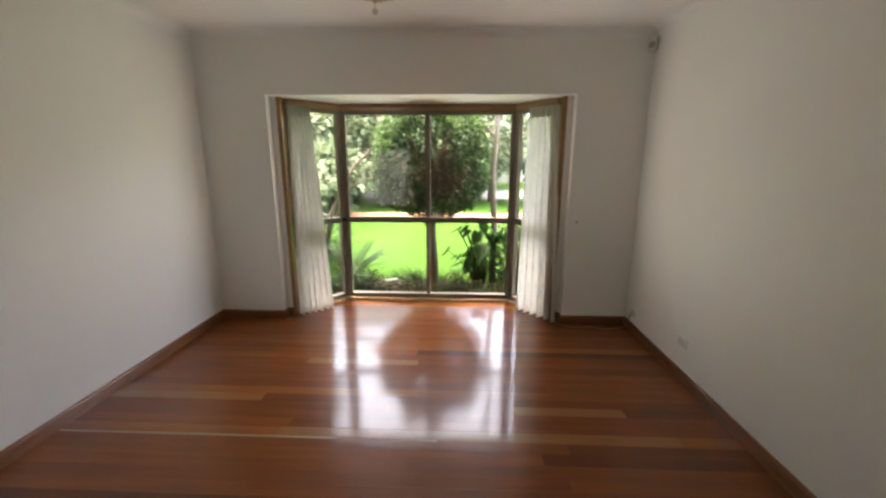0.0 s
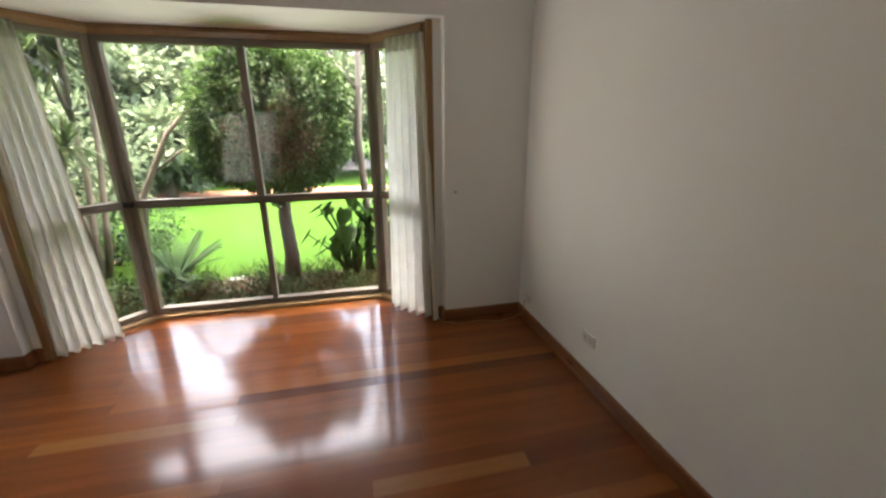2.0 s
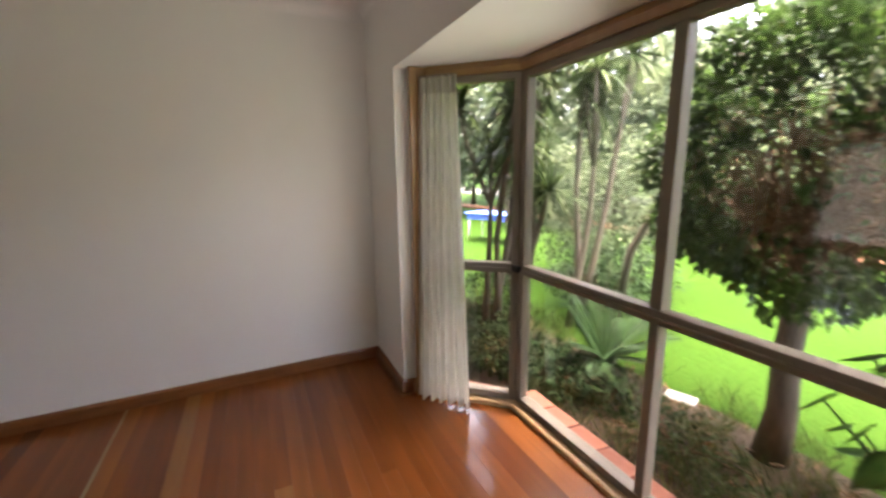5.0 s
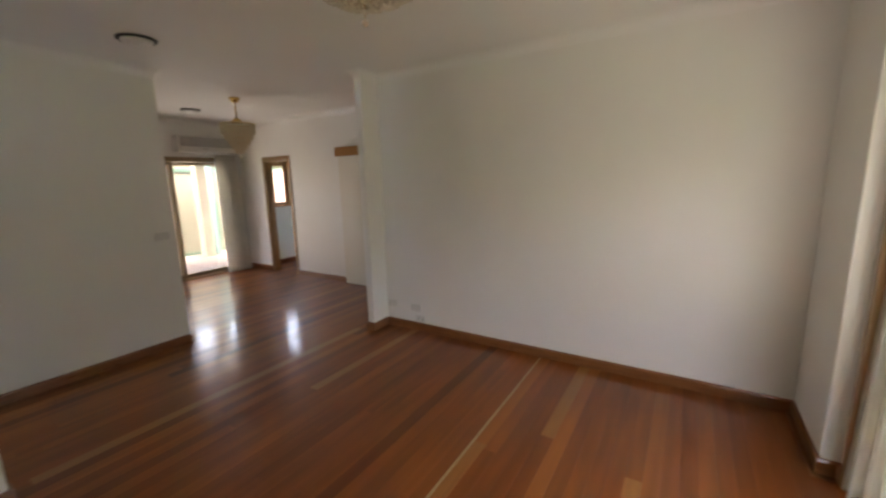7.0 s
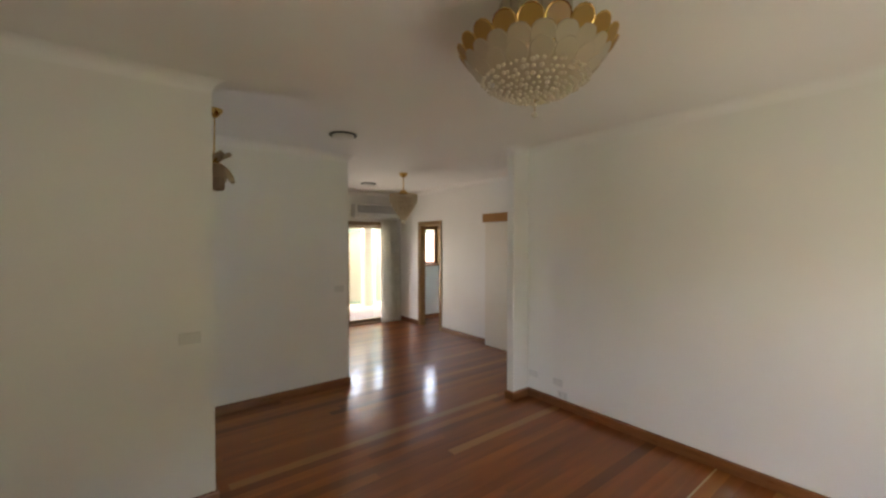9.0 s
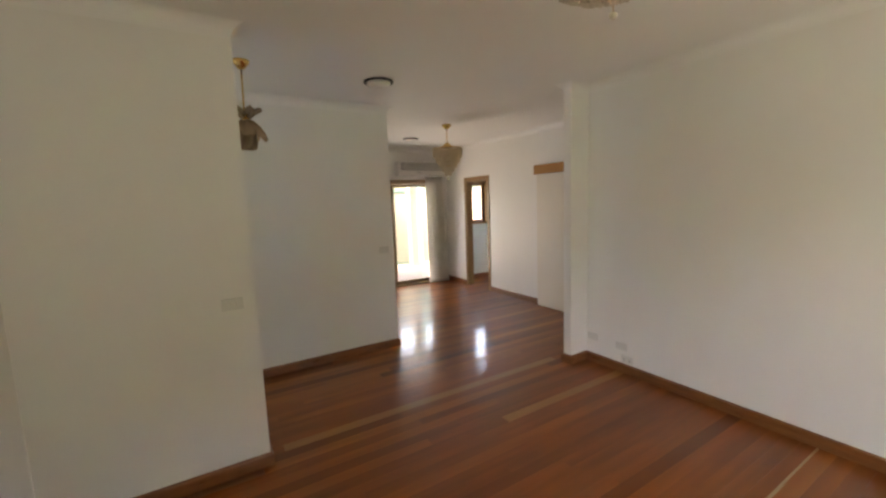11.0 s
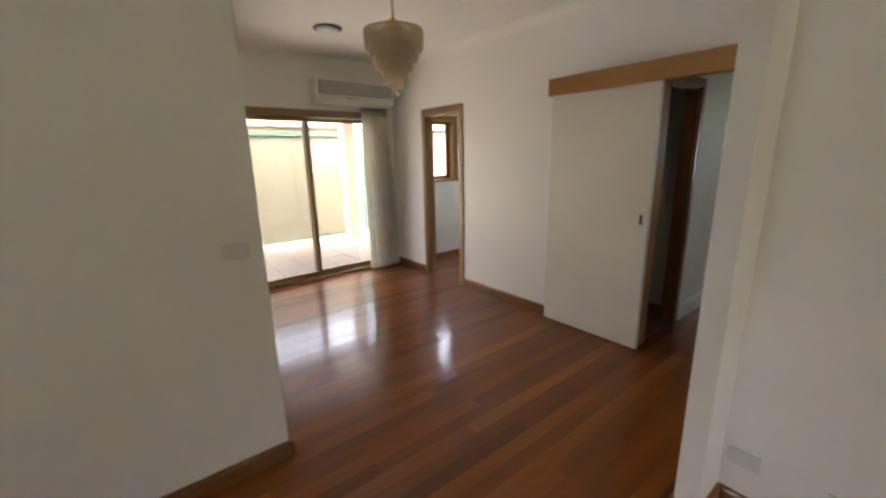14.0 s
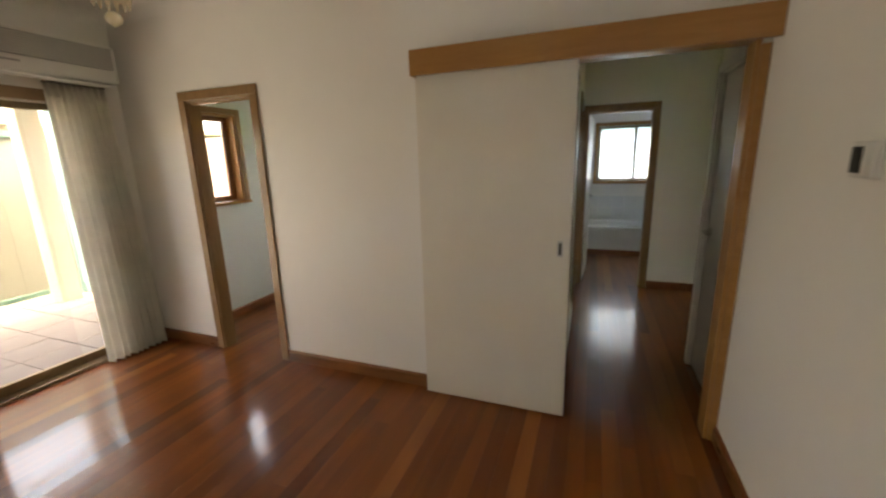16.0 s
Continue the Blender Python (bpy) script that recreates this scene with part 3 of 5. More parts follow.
def curtain(label, p, q, top_p, top_q, z0, z1, folds, amp, seed, narrow=0.8):
    """A pleated drape hanging between two plan points, gathered at the head, spread at the hem."""
    rnd = random.Random(seed)
    cur = thing("curtain", label, "curtain", "curtains of the bay window")
    n, rows = folds * 10, 26
    widths = [rnd.uniform(0.7, 1.3) for _ in range(folds)]
    tot = sum(widths)
    ph, acc = [], 0.0
    for w in widths:
        for k in range(10):
            ph.append((acc + w * k / 10) / tot)
        acc += w
    ph.append(1.0)
    tall = [rnd.uniform(0.7, 1.25) for _ in range(folds + 1)]

    def sheet(za, zb, thick, rows, grow):
        bm = bmesh.new()
        grid = []
        for j in range(rows + 1):
            v = j / rows
            z = zb + (za - zb) * v
            u01 = (z1 - z) / (z1 - z0)
            a = Vector(top_p).lerp(Vector(p), u01)
            b = Vector(top_q).lerp(Vector(q), u01)
            d = (b - a).normalized()
            nrm = Vector((-d.y, d.x))
            line = []
            for i, s in enumerate(ph):
                f = i / 10
                k = min(int(f), folds - 1)
                ease = 0.5 - 0.5 * math.cos(math.pi * (f - k))
                amp_here = amp * (0.45 + 0.55 * min(1, u01 * 2.5)) * (tall[k] * (1 - ease) + tall[k + 1] * ease) * grow
                off = amp_here * math.sin(2 * math.pi * f) + 0.06 * amp_here * math.sin(2 * math.pi * f * 2)
                wob = 0.012 * math.sin(2 * u01 + f * 0.4) * u01
                pt = a.lerp(b, s) + nrm * (off + wob)
                hem = 0.003 * math.sin(2 * math.pi * f + 1) if j == rows and za == z0 else 0.0
                line.append(bm.verts.new((pt.x, pt.y, z + hem)))
            grid.append(line)
        for j in range(rows):
            for i in range(len(ph) - 1):
                bm.faces.new((grid[j][i], grid[j][i + 1], grid[j + 1][i + 1], grid[j + 1][i]))
        bmesh.ops.solidify(bm, geom=bm.faces[:], thickness=thick)
        return bm
    part("drape", sheet(z0, z1, 0.003, rows, 1.0), M_CURTAIN, cur, smooth=True)
    part("heading_tape", sheet(z1 - 0.085, z1 + 0.01, 0.006, 2, 1.12), M_CURTAIN, cur, "gathered heading tape", smooth=True)
    a, b = Vector((*top_p, z1 + 0.015)), Vector((*top_q, z1 + 0.015))
    part("track", tube(bmesh.new(), [a, b], 0.007, 6), M_ALU, cur)
    return cur


curtain("cream pleated curtain drawn to the side of the bay window", (0.78, 3.59), (1.04, 3.85), (0.775, 3.655), (0.935, 3.82), 0.015, 2.085, 6, 0.031, 3)
curtain("cream pleated curtain drawn to the side of the bay window", (3.05, 3.90), (3.40, 3.54), (3.10, 3.91), (3.335, 3.645), 0.015, 2.085, 6, 0.042, 5)


# ---------------------------------------------------------------- plates and small fittings
def plate(name, label, category, at, turn, w, h, rockers=0, sockets=0, dark=False, group=""):
    """A wall plate, its face to local -y."""
    t = thing(name, label, category, group)
    t.matrix_basis = pose(*at, 0, 0, turn)
    part("cover", box(bmesh.new(), (-w / 2, -0.010, -h / 2), (w / 2, 0.0, h / 2), 0.003), M_PLASTIC, t)
    for i in range(rockers):
        x = (i - (rockers - 1) / 2) * 0.03
        part("rocker", box(bmesh.new(), (x - 0.006, -0.015, -0.012), (x + 0.006, -0.009, 0.012), 0.002), M_PLASTIC, t)
    for i in range(sockets):
        x = (i - (sockets - 1) / 2) * 0.052
        for dx, dz, r in ((-0.008, 0.002, 25), (0.008, 0.002, -25), (0, -0.014, 0)):
            b = box(bmesh.new(), (-0.0015, -0.0112, -0.006), (0.0015, -0.0085, 0.006), 0, pose(x + dx, 0, dz, 0, r, 0))
            part("slot", b, M_DARK, t)
        part("rocker", box(bmesh.new(), (x - 0.005, -0.014, 0.014), (x + 0.005, -0.009, 0.026), 0.002), M_PLASTIC, t)
    return t


plate("power_socket", "white double power socket low on the wall", "socket", (XE, 2.545, 0.294), -90, 0.115, 0.072, 0, 2)
plate("cable_outlet", "small white cable outlet just above the skirting", "socket", (XE, 3.36, 0.19), -90, 0.07, 0.05, 1)
plate("blank_plate", "white blank wall plate beside the wall stub", "wall plate", (0, 0.075, 0.26), 90, 0.115, 0.072)
plate("blank_plate", "white blank wall plate above the socket", "wall plate", (0, 0.39, 0.25), 90, 0.115, 0.072)
plate("power_socket", "white double power socket just above the skirting", "socket", (0, 0.45, 0.135), 90, 0.115, 0.072, 0, 2)
plate("light_switch", "white light switch on the wall stub", "switch", (3.13, -0.07, 1.09), 180, 0.115, 0.072, 2)
plate("light_switch", "white light switch near the wall's free end", "switch", (1.53, YC, 1.14), 180, 0.115, 0.072, 3)

t = thing("wall_intercom", "white wall intercom with a dark slot", "intercom")
t.matrix_basis = pose(-0.315, -0.09, 1.51)
part("base_plate", box(bmesh.new(), (-0.062, -0.012, -0.05), (0.062, 0, 0.05), 0.004), M_PLASTIC, t)
part("slot", box(bmesh.new(), (-0.055, -0.017, -0.036), (-0.012, -0.0115, 0.036), 0.002), M_DARK, t)
part("receiver", box(bmesh.new(), (0.008, -0.022, -0.047), (0.058, -0.0122, 0.049), 0.008), M_PLASTIC, t, "raised grey-white receiver")
t = thing("thermostat", "pale wall controller with a small display and flap", "thermostat")
t.matrix_basis = pose(0.040, -0.09, 1.54)
part("housing", box(bmesh.new(), (-0.031, -0.028, -0.065), (0.031, 0, 0.065), 0.006), M_PLASTIC, t)
part("flap", box(bmesh.new(), (-0.029, -0.033, -0.062), (0.029, -0.0282, 0.002), 0.003), M_PLASTIC, t)
part("display", box(bmesh.new(), (-0.026, -0.031, 0.026), (0.006, -0.0282, 0.054), 0.001), M_GREYPLASTIC, t)
for i in range(2):
    part("button", box(bmesh.new(), (-0.027, -0.032, 0.006 + i * 0.009), (-0.010, -0.0282, 0.012 + i * 0.009), 0.001), M_DARK, t)

t = thing("alarm_detector", "small white alarm detector high in the wall corner", "detector")
t.matrix_basis = pose(XE - 0.03, YN - 0.03, 2.56, 0, 0, -45)
part("housing", box(bmesh.new(), (-0.035, -0.03, -0.055), (0.035, 0.02, 0.055), 0.012), M_PLASTIC, t)
part("lens", box(bmesh.new(), (-0.024, -0.036, -0.03), (0.024, -0.028, 0.015), 0.006), M_GREYPLASTIC, t)

bm = lathe(bmesh.new(), [(0.0, 0.0), (0.012, 0.0), (0.012, 0.006), (0.005, 0.010), (0.005, 0.022), (0.009, 0.026), (0.0, 0.03)], 12, m=pose(3.53, YN, 1.03, 90))
single("wall_hook", bm, M_STEEL, "small metal curtain hook screwed to the wall", "hook", smooth=True)
bm = tube(bmesh.new(), [(4.05, 3.36, 0.19), (4.04, 3.38, 0.06), (4.0, 3.44, 0.006), (3.86, 3.40, 0.005), (3.7, 3.45, 0.005), (3.55, 3.43, 0.005), (3.42, 3.50, 0.005), (3.40, 3.60, 0.005)], 0.004, 6)
single("phone_cord", bm, M_SILL, "thin pale cord lying along the floor by the skirting", "cord", smooth=True)


# ---------------------------------------------------------------- chandeliers and ceiling vents
def petal_mesh(name, w, h, curl, material):
    """A scalloped glass petal with ribs and thickness, its foot at the origin, rising in z and leaning to +y."""
    bm = bmesh.new()
    rows, cols = 6, 8
    g = []
    for j in range(rows + 1):
        v = j / rows
        half = w / 2 * (0.62 + 0.38 * math.sin(math.pi * min(v, 0.85) / 1.7)) if v < 0.7 else w / 2 * math.sqrt(max(0.02, 1 - ((v - 0.62) / 0.39) ** 2))
        line = []
        for i in range(cols + 1):
            u = i / cols * 2 - 1
            rib = 0.0035 * math.cos(u * math.pi * 4)
            line.append(bm.verts.new((u * half, curl * v * v - 0.02 * (1 - u * u) + rib, h * v)))
        g.append(line)
    for j in range(rows):
        for i in range(cols):
            bm.faces.new((g[j][i], g[j][i + 1], g[j + 1][i + 1], g[j + 1][i]))
    bmesh.ops.solidify(bm, geom=bm.faces[:], thickness=0.005)
    return finish(bm, name, material, True)


def bead(bm, at, r, n=6):
    lathe(bm, [(0, -r), (r * 0.8, -r * 0.5), (r, 0), (r * 0.8, r * 0.5), (0, r)], n, at)


def petal_chandelier(at, label):
    """A wide shallow bowl of crystal strings under two rings of scalloped petals, on a ribbed drum."""
    c = thing("chandelier", label, "chandelier", at=at)
    part("canopy", lathe(bmesh.new(), [(0, 0), (0.14, 0), (0.14, -0.018), (0.12, -0.03), (0, -0.03)], 28), M_GOLD, c, smooth=True)
    bm = bmesh.new()
    for k in range(22):
        a = 360 * k / 22
        box(bm, (-0.020, 0.146, -0.23), (0.020, 0.154, -0.004), 0.003, pose(0, 0, 0, 0, 0, a))
    part("drum", bm, M_PETAL, c, "ring of upright frosted glass strips", kind="stuff")
    part("stem", tube(bmesh.new(), [(0, 0, -0.03), (0, 0, -0.36)], 0.008, 8), M_GOLD, c, smooth=True)
    for k in range(4):
        a = k * math.pi / 2 + 0.4
        part("arm", tube(bmesh.new(), [(0, 0, -0.11), (0.13 * math.cos(a), 0.13 * math.sin(a), -0.15), (0.255 * math.cos(a), 0.255 * math.sin(a), -0.25)], 0.005, 6), M_GOLD, c, smooth=True)
    for r, z in ((0.285, -0.222), (0.248, -0.268)):
        ring = [(r * math.cos(i * math.pi / 18), r * math.sin(i * math.pi / 18), z) for i in range(37)]
        part("ring", tube(bmesh.new(), ring, 0.004, 6), M_GOLD, c, smooth=True)
    shape = [(0, 0.004), (0.028, 0.006), (0.043, 0.004), (0.047, 0), (0.043, -0.003), (0, -0.003)]
    rim = [(0.0435, 0.003), (0.047, 0.005), (0.050, 0.002), (0.0485, -0.003), (0.0445, -0.002), (0.0435, 0.003)]
    amber = finish(lathe(bmesh.new(), shape, 14), "petal_amber", M_AMBER)
    amber_rim = finish(lathe(bmesh.new(), rim, 14), "petal_rim", M_GOLD)
    pale = finish(lathe(bmesh.new(), shape, 14), "petal_frosted", M_PETAL)
    for k in range(20):
        a = 360 * k / 20
        m = pose(0, 0, 0, 0, 0, a) @ pose(0, 0.303, -0.216, 52)
        shared("rim", amber_rim, shared("petal", amber, c, m), Matrix())
        shared("petal", pale, c, pose(0, 0, 0, 0, 0, a + 9) @ pose(0, 0.272, -0.256, 48))
    for k in range(16):
        shared("petal", pale, c, pose(0, 0, 0, 0, 0, 22.5 * k) @ pose(0, 0.238, -0.296, 42))
    rb = random.Random(17)
    for tier in range(9):
        bm = bmesh.new()
        r0 = 0.222 - tier * 0.025
        z0 = -0.318 - 0.085 * (1 - (r0 / 0.235) ** 2)
        n = max(5, int(2 * math.pi * r0 / 0.027))
        for k in range(n):
            a = 2 * math.pi * (k + rb.uniform(-0.3, 0.3)) / n
            bead(bm, (r0 * math.cos(a), r0 * math.sin(a), z0 + rb.uniform(-0.004, 0.005)), rb.uniform(0.006, 0.011), 6)
        part("crystal_tier", bm, M_CRYSTAL, c, kind="stuff")
    part("glass_bowl", lathe(bmesh.new(), [(0.232, -0.300), (0.205, -0.328), (0.165, -0.354), (0.11, -0.380), (0.0, -0.395)], 28), M_PETAL, c, "frosted glass bowl", smooth=True)
    for z, r in ((-0.428, 0.010), (-0.468, 0.014)):
        bm = bmesh.new()
        bead(bm, (0, 0, z), r, 10)
        part("drop", bm, M_CRYSTAL, c, smooth=True)
    part("drop_wire", tube(bmesh.new(), [(0, 0, -0.39), (0, 0, -0.456)], 0.0015, 5), M_GOLD, c)
    return c


petal_chandelier((2.036, 1.705, H), "gold and crystal petal bowl chandelier hung below the ceiling")


def tiered_chandelier(at, label):
    """Rings of hanging glass prisms that narrow to a crystal drop."""
    c = thing("chandelier", label, "chandelier", at=at)
    part("canopy", lathe(bmesh.new(), [(0, 0), (0.065, 0), (0.055, -0.03), (0.025, -0.06), (0, -0.065)], 20), M_GOLD, c, smooth=True)
    part("stem", tube(bmesh.new(), [(0, 0, -0.06), (0, 0, -0.30)], 0.007, 8), M_GOLD, c, smooth=True)
    part("crown", lathe(bmesh.new(), [(0.03, -0.25), (0.05, -0.27), (0.075, -0.31), (0.07, -0.315), (0.03, -0.30)], 18), M_GOLD, c, smooth=True)
    tiers = [(0.20, -0.32, 0.13), (0.165, -0.36, 0.16), (0.125, -0.42, 0.16), (0.085, -0.49, 0.15), (0.045, -0.56, 0.14)]
    for r, z, ln in tiers:
        ring = [(r * math.cos(i * math.pi / 14), r * math.sin(i * math.pi / 14), z) for i in range(29)]
        part("ring", tube(bmesh.new(), ring, 0.005, 6), M_GOLD, c, smooth=True)
        bm = bmesh.new()
        n = max(8, int(2 * math.pi * r / 0.021))
        for k in range(n):
            a = 2 * math.pi * k / n
            x, y = r * math.cos(a), r * math.sin(a)
            tube(bm, [(x, y, z - 0.005), (x * 0.98, y * 0.98, z - ln * 0.8), (x * 0.96, y * 0.96, z - ln)], [0.008, 0.008, 0.002], 5)
        part("prism_tier", bm, M_PETAL, c, kind="stuff")
    bm = bmesh.new()
    bead(bm, (0, 0, -0.73), 0.022, 10)
    part("drop", bm, M_CRYSTAL, c, smooth=True)
    return c


tiered_chandelier((0.26, -2.13, H), "tiered crystal chandelier hung over the dining room")


def leaf_pendant(at, label):
    c = thing("pendant_lamp", label, "pendant lamp", at=at)
    part("canopy", lathe(bmesh.new(), [(0, 0), (0.058, 0), (0.054, -0.02), (0.020, -0.06), (0, -0.062)], 20), M_GOLD, c, smooth=True)
    part("stem", tube(bmesh.new(), [(0, 0, -0.055), (0.004, 0, -0.25), (0.010, 0, -0.46)], 0.006, 8), M_GOLD, c, smooth=True)
    me = petal_mesh("leaf_glass", 0.105, 0.155, 0.05, M_SMOKE)
    small = petal_mesh("small_leaf_glass", 0.07, 0.11, 0.03, M_SMOKE)
    for k in range(7):
        a = 360 * k / 7
        shared("glass_leaf", me, c, pose(0, 0, 0, 0, 0, a) @ pose(0, 0.03, -0.43, -122))
        shared("glass_leaf", me, c, pose(0, 0, 0, 0, 0, a + 26) @ pose(0, 0.02, -0.46, -155))
        shared("glass_leaf", small, c, pose(0, 0, 0, 0, 0, a + 13) @ pose(0, 0.02, -0.40, -42))
    part("lamp_holder", lathe(bmesh.new(), [(0, -0.36), (0.022, -0.36), (0.030, -0.46), (0, -0.48)], 12), M_GOLD, c, smooth=True)
    return c


leaf_pendant((2.90, -0.66, H), "small glass leaf pendant lamp on a brass rod in the entry")


def vent(at, label):
    v = thing("ceiling_vent", label, "ceiling vent", "round ceiling vents", at=at)
    # shade of the slot drawn as a solid dark ring
    part("rim", lathe(bmesh.new(), [(0.085, 0.0), (0.128, 0.0), (0.128, -0.010), (0.118, -0.016), (0.085, -0.004)], 32), M_DARK, v, "solid dark ring for the slot's shade", smooth=True)
    part("disc", lathe(bmesh.new(), [(0, -0.004), (0.10, -0.004), (0.10, -0.022), (0.09, -0.03), (0, -0.034)], 32), M_PLASTIC, v, smooth=True)
    return v


vent((1.83, -0.72, H), "round white ceiling vent with a dark ring slot")
vent((0.19, -3.36, H), "round white ceiling vent with a dark ring slot")

# ---------------------------------------------------------------- dining room
ac = thing("air_conditioner", "white split air conditioner above the sliding door", "air conditioner", at=(-0.53, YS, 2.17))
part("housing", box(bmesh.new(), (-0.53, 0.0, 0.0), (0.53, 0.19, 0.27), 0.025), M_PLASTIC, ac, smooth=False)
part("front_panel", box(bmesh.new(), (-0.49, 0.185, 0.095), (0.49, 0.205, 0.245), 0.008), M_GREYPLASTIC, ac, "recessed grey intake grille")
for i in range(9):
    part("grille_slat", box(bmesh.new(), (-0.48, 0.204, 0.105 + i * 0.015), (0.48, 0.210, 0.109 + i * 0.015)), M_PLASTIC, ac)
part("louvre", box(bmesh.new(), (-0.47, 0.16, 0.012), (0.47, 0.212, 0.026), 0.004, pose(0, 0, 0, -12)), M_GLOSSWHITE, ac, "tilted white air louvre")
part("badge", box(bmesh.new(), (0.05, 0.1905, 0.055), (0.15, 0.193, 0.068)), M_GREYPLASTIC, ac)

# sliding glass door with a diamond security grille
sd = thing("sliding_door", "brown aluminium sliding glass door with diamond security grille", "sliding door", kind="structure", at=(0, YS, 0))


def sbar(nm, x0, x1, z0, z1, y0, y1, mat=M_BRONZE, par=sd, bev=0.004):
    return part(nm, box(bmesh.new(), (x0, y0, z0), (x1, y1, z1), bev), mat, par)


sbar("jamb", 0.96, 1.02, 0.0, 2.10, -0.14, 0.012, M_BRONZE)
sbar("jamb", -0.88, -0.82, 0.0, 2.10, -0.14, 0.012, M_BRONZE)
sbar("head", -0.82, 0.96, 2.02, 2.10, -0.14, 0.012, M_BRONZE)
sbar("track", -0.82, 0.96, -0.012, 0.022, -0.14, 0.012, M_BRONZE)
for nm, x0, x1, y in (("door_panel", 0.03, 0.955, -0.05), ("fixed_panel", -0.815, 0.085, -0.10)):
    p_ = thing(nm, "", "", at=(0, 0, 0))
    p_.parent = sd
    for a, b in ((x0, x0 + 0.05), (x1 - 0.05, x1)):
        sbar("stile", a, b, 0.024, 2.015, y - 0.018, y + 0.018, M_BRONZE, p_)
    sbar("rail", x0 + 0.05, x1 - 0.05, 0.024, 0.09, y - 0.018, y + 0.018, M_BRONZE, p_)
    sbar("rail", x0 + 0.05, x1 - 0.05, 1.965, 2.015, y - 0.018, y + 0.018, M_BRONZE, p_)
    sbar("pane", x0 + 0.045, x1 - 0.045, 0.085, 1.97, y - 0.003, y + 0.003, M_GLASS, p_, 0)
h_ = part("handle", box(bmesh.new(), (0.866, -0.032, 0.96), (0.906, 0.03, 1.12), 0.010), M_DARK, sd, "black pull handle")
scr = thing("screen_door", "", "")
scr.parent = sd
for a, b in ((0.045, 0.085), (0.91, 0.95)):
    sbar("stile", a, b, 0.024, 2.015, -0.137, -0.119, M_BRONZE, scr, 0.003)
sbar("rail", 0.085, 0.91, 0.024, 0.07, -0.137, -0.119, M_BRONZE, scr, 0.003)
sbar("rail", 0.085, 0.91, 1.975, 2.015, -0.137, -0.119, M_BRONZE, scr, 0.003)
bm = bmesh.new()
x0, x1, z0, z1, step = 0.085, 0.91, 0.07, 1.975, 0.062
for s in (1, -1):
    k = -40
    while k < 60:
        c0 = k * step
        k += 1
        # line x*s*1.35 + z = const
        pts = []
        for x in (x0, x1):
            z = z0 + c0 - s * 1.35 * (x - x0)
            pts.append((x, z))
        (xa, za), (xb, zb) = pts
        ta, tb = 0.0, 1.0
        dz = zb - za
        for lim, sg in ((z0, 1), (z1, -1)):
            fa, fb = sg * (za - lim), sg * (zb - lim)
            if fa < 0 and fb < 0:
                ta, tb = 1.0, 0.0
            elif fa < 0:
                ta = max(ta, fa / (fa - fb))
            elif fb < 0:
                tb = min(tb, fa / (fa - fb))
        if tb - ta > 0.01:
            A = Vector((xa + (xb - xa) * ta, -0.128 + s * 0.002, za + dz * ta))
            B = Vector((xa + (xb - xa) * tb, -0.128 + s * 0.002, za + dz * tb))
            tube(bm, [A, B], 0.0048, 4)
part("diamond_grille", bm, M_GRILLE, scr, "pale diamond-pattern security grille", kind="stuff")

curtain("cream pleated curtain gathered at the side of the sliding door", (-0.63, -4.36), (-1.08, -4.36), (-0.62, -4.37), (-1.0, -4.37), 0.012, 2.13, 9, 0.03, 8)


# ---------------------------------------------------------------- doorways
def architrave(name, label, m, w, h, depth, faces=(1, 1), width=0.058, mat=M_TRIM):
    """Timber lining and architraves of an opening w by h; local x along the wall, y through it from 0 to depth."""
    d = thing(name, label, "door frame", kind="structure")
    d.matrix_basis = m
    for x0, x1 in ((0.0, 0.02), (w - 0.02, w)):
        part("jamb", box(bmesh.new(), (x0, -0.002, 0), (x1, depth + 0.002, h - 0.02), 0.002), mat, d)
    part("head", box(bmesh.new(), (0, -0.002, h - 0.02), (w, depth + 0.002, h), 0.002), mat, d)
    part("door_stop", box(bmesh.new(), (0.02, depth * 0.45, h - 0.032), (w - 0.02, depth * 0.75, h - 0.02)), mat, d)
    for k, y0, y1 in ((0, -0.018, -0.0025), (1, depth + 0.0025, depth + 0.018)):
        if faces[k]:
            for x0, x1 in ((-width, 0.008), (w - 0.008, w + width)):
                part("architrave", box(bmesh.new(), (x0, y0, 0), (x1, y1, h - 0.008), 0.004), mat, d)
            part("architrave", box(bmesh.new(), (-width, y0, h - 0.008), (w + width, y1, h + width), 0.004), mat, d)
    return d


# local x runs with the wall, local y through it: a turn of -90 makes x run south and y run east
architrave("door_1", "stained timber door frame of the side room", pose(XD - 0.1, -3.06, 0, 0, 0, -90), 0.65, 2.03, 0.1)
architrave("door_2", "stained timber door frame of the bathroom", pose(-3.95, -0.20, 0, 0, 0, -90), 0.685, 2.03, 0.1)
architrave("door_3", "stained timber door frame in the passage", pose(-1.875, -1.03, 0), 0.60, 2.04, 0.1, (0, 1), 0.055, M_DARKTIMBER)
architrave("door_4", "stained timber door frame in the passage", pose(-3.76, -1.03, 0), 0.94, 2.04, 0.1, (0, 1))
architrave("door_5", "white painted door frame in the passage", pose(-2.02, -0.05, 0), 0.72, 2.04, 0.1, (1, 0), 0.045, M_GLOSSWHITE)
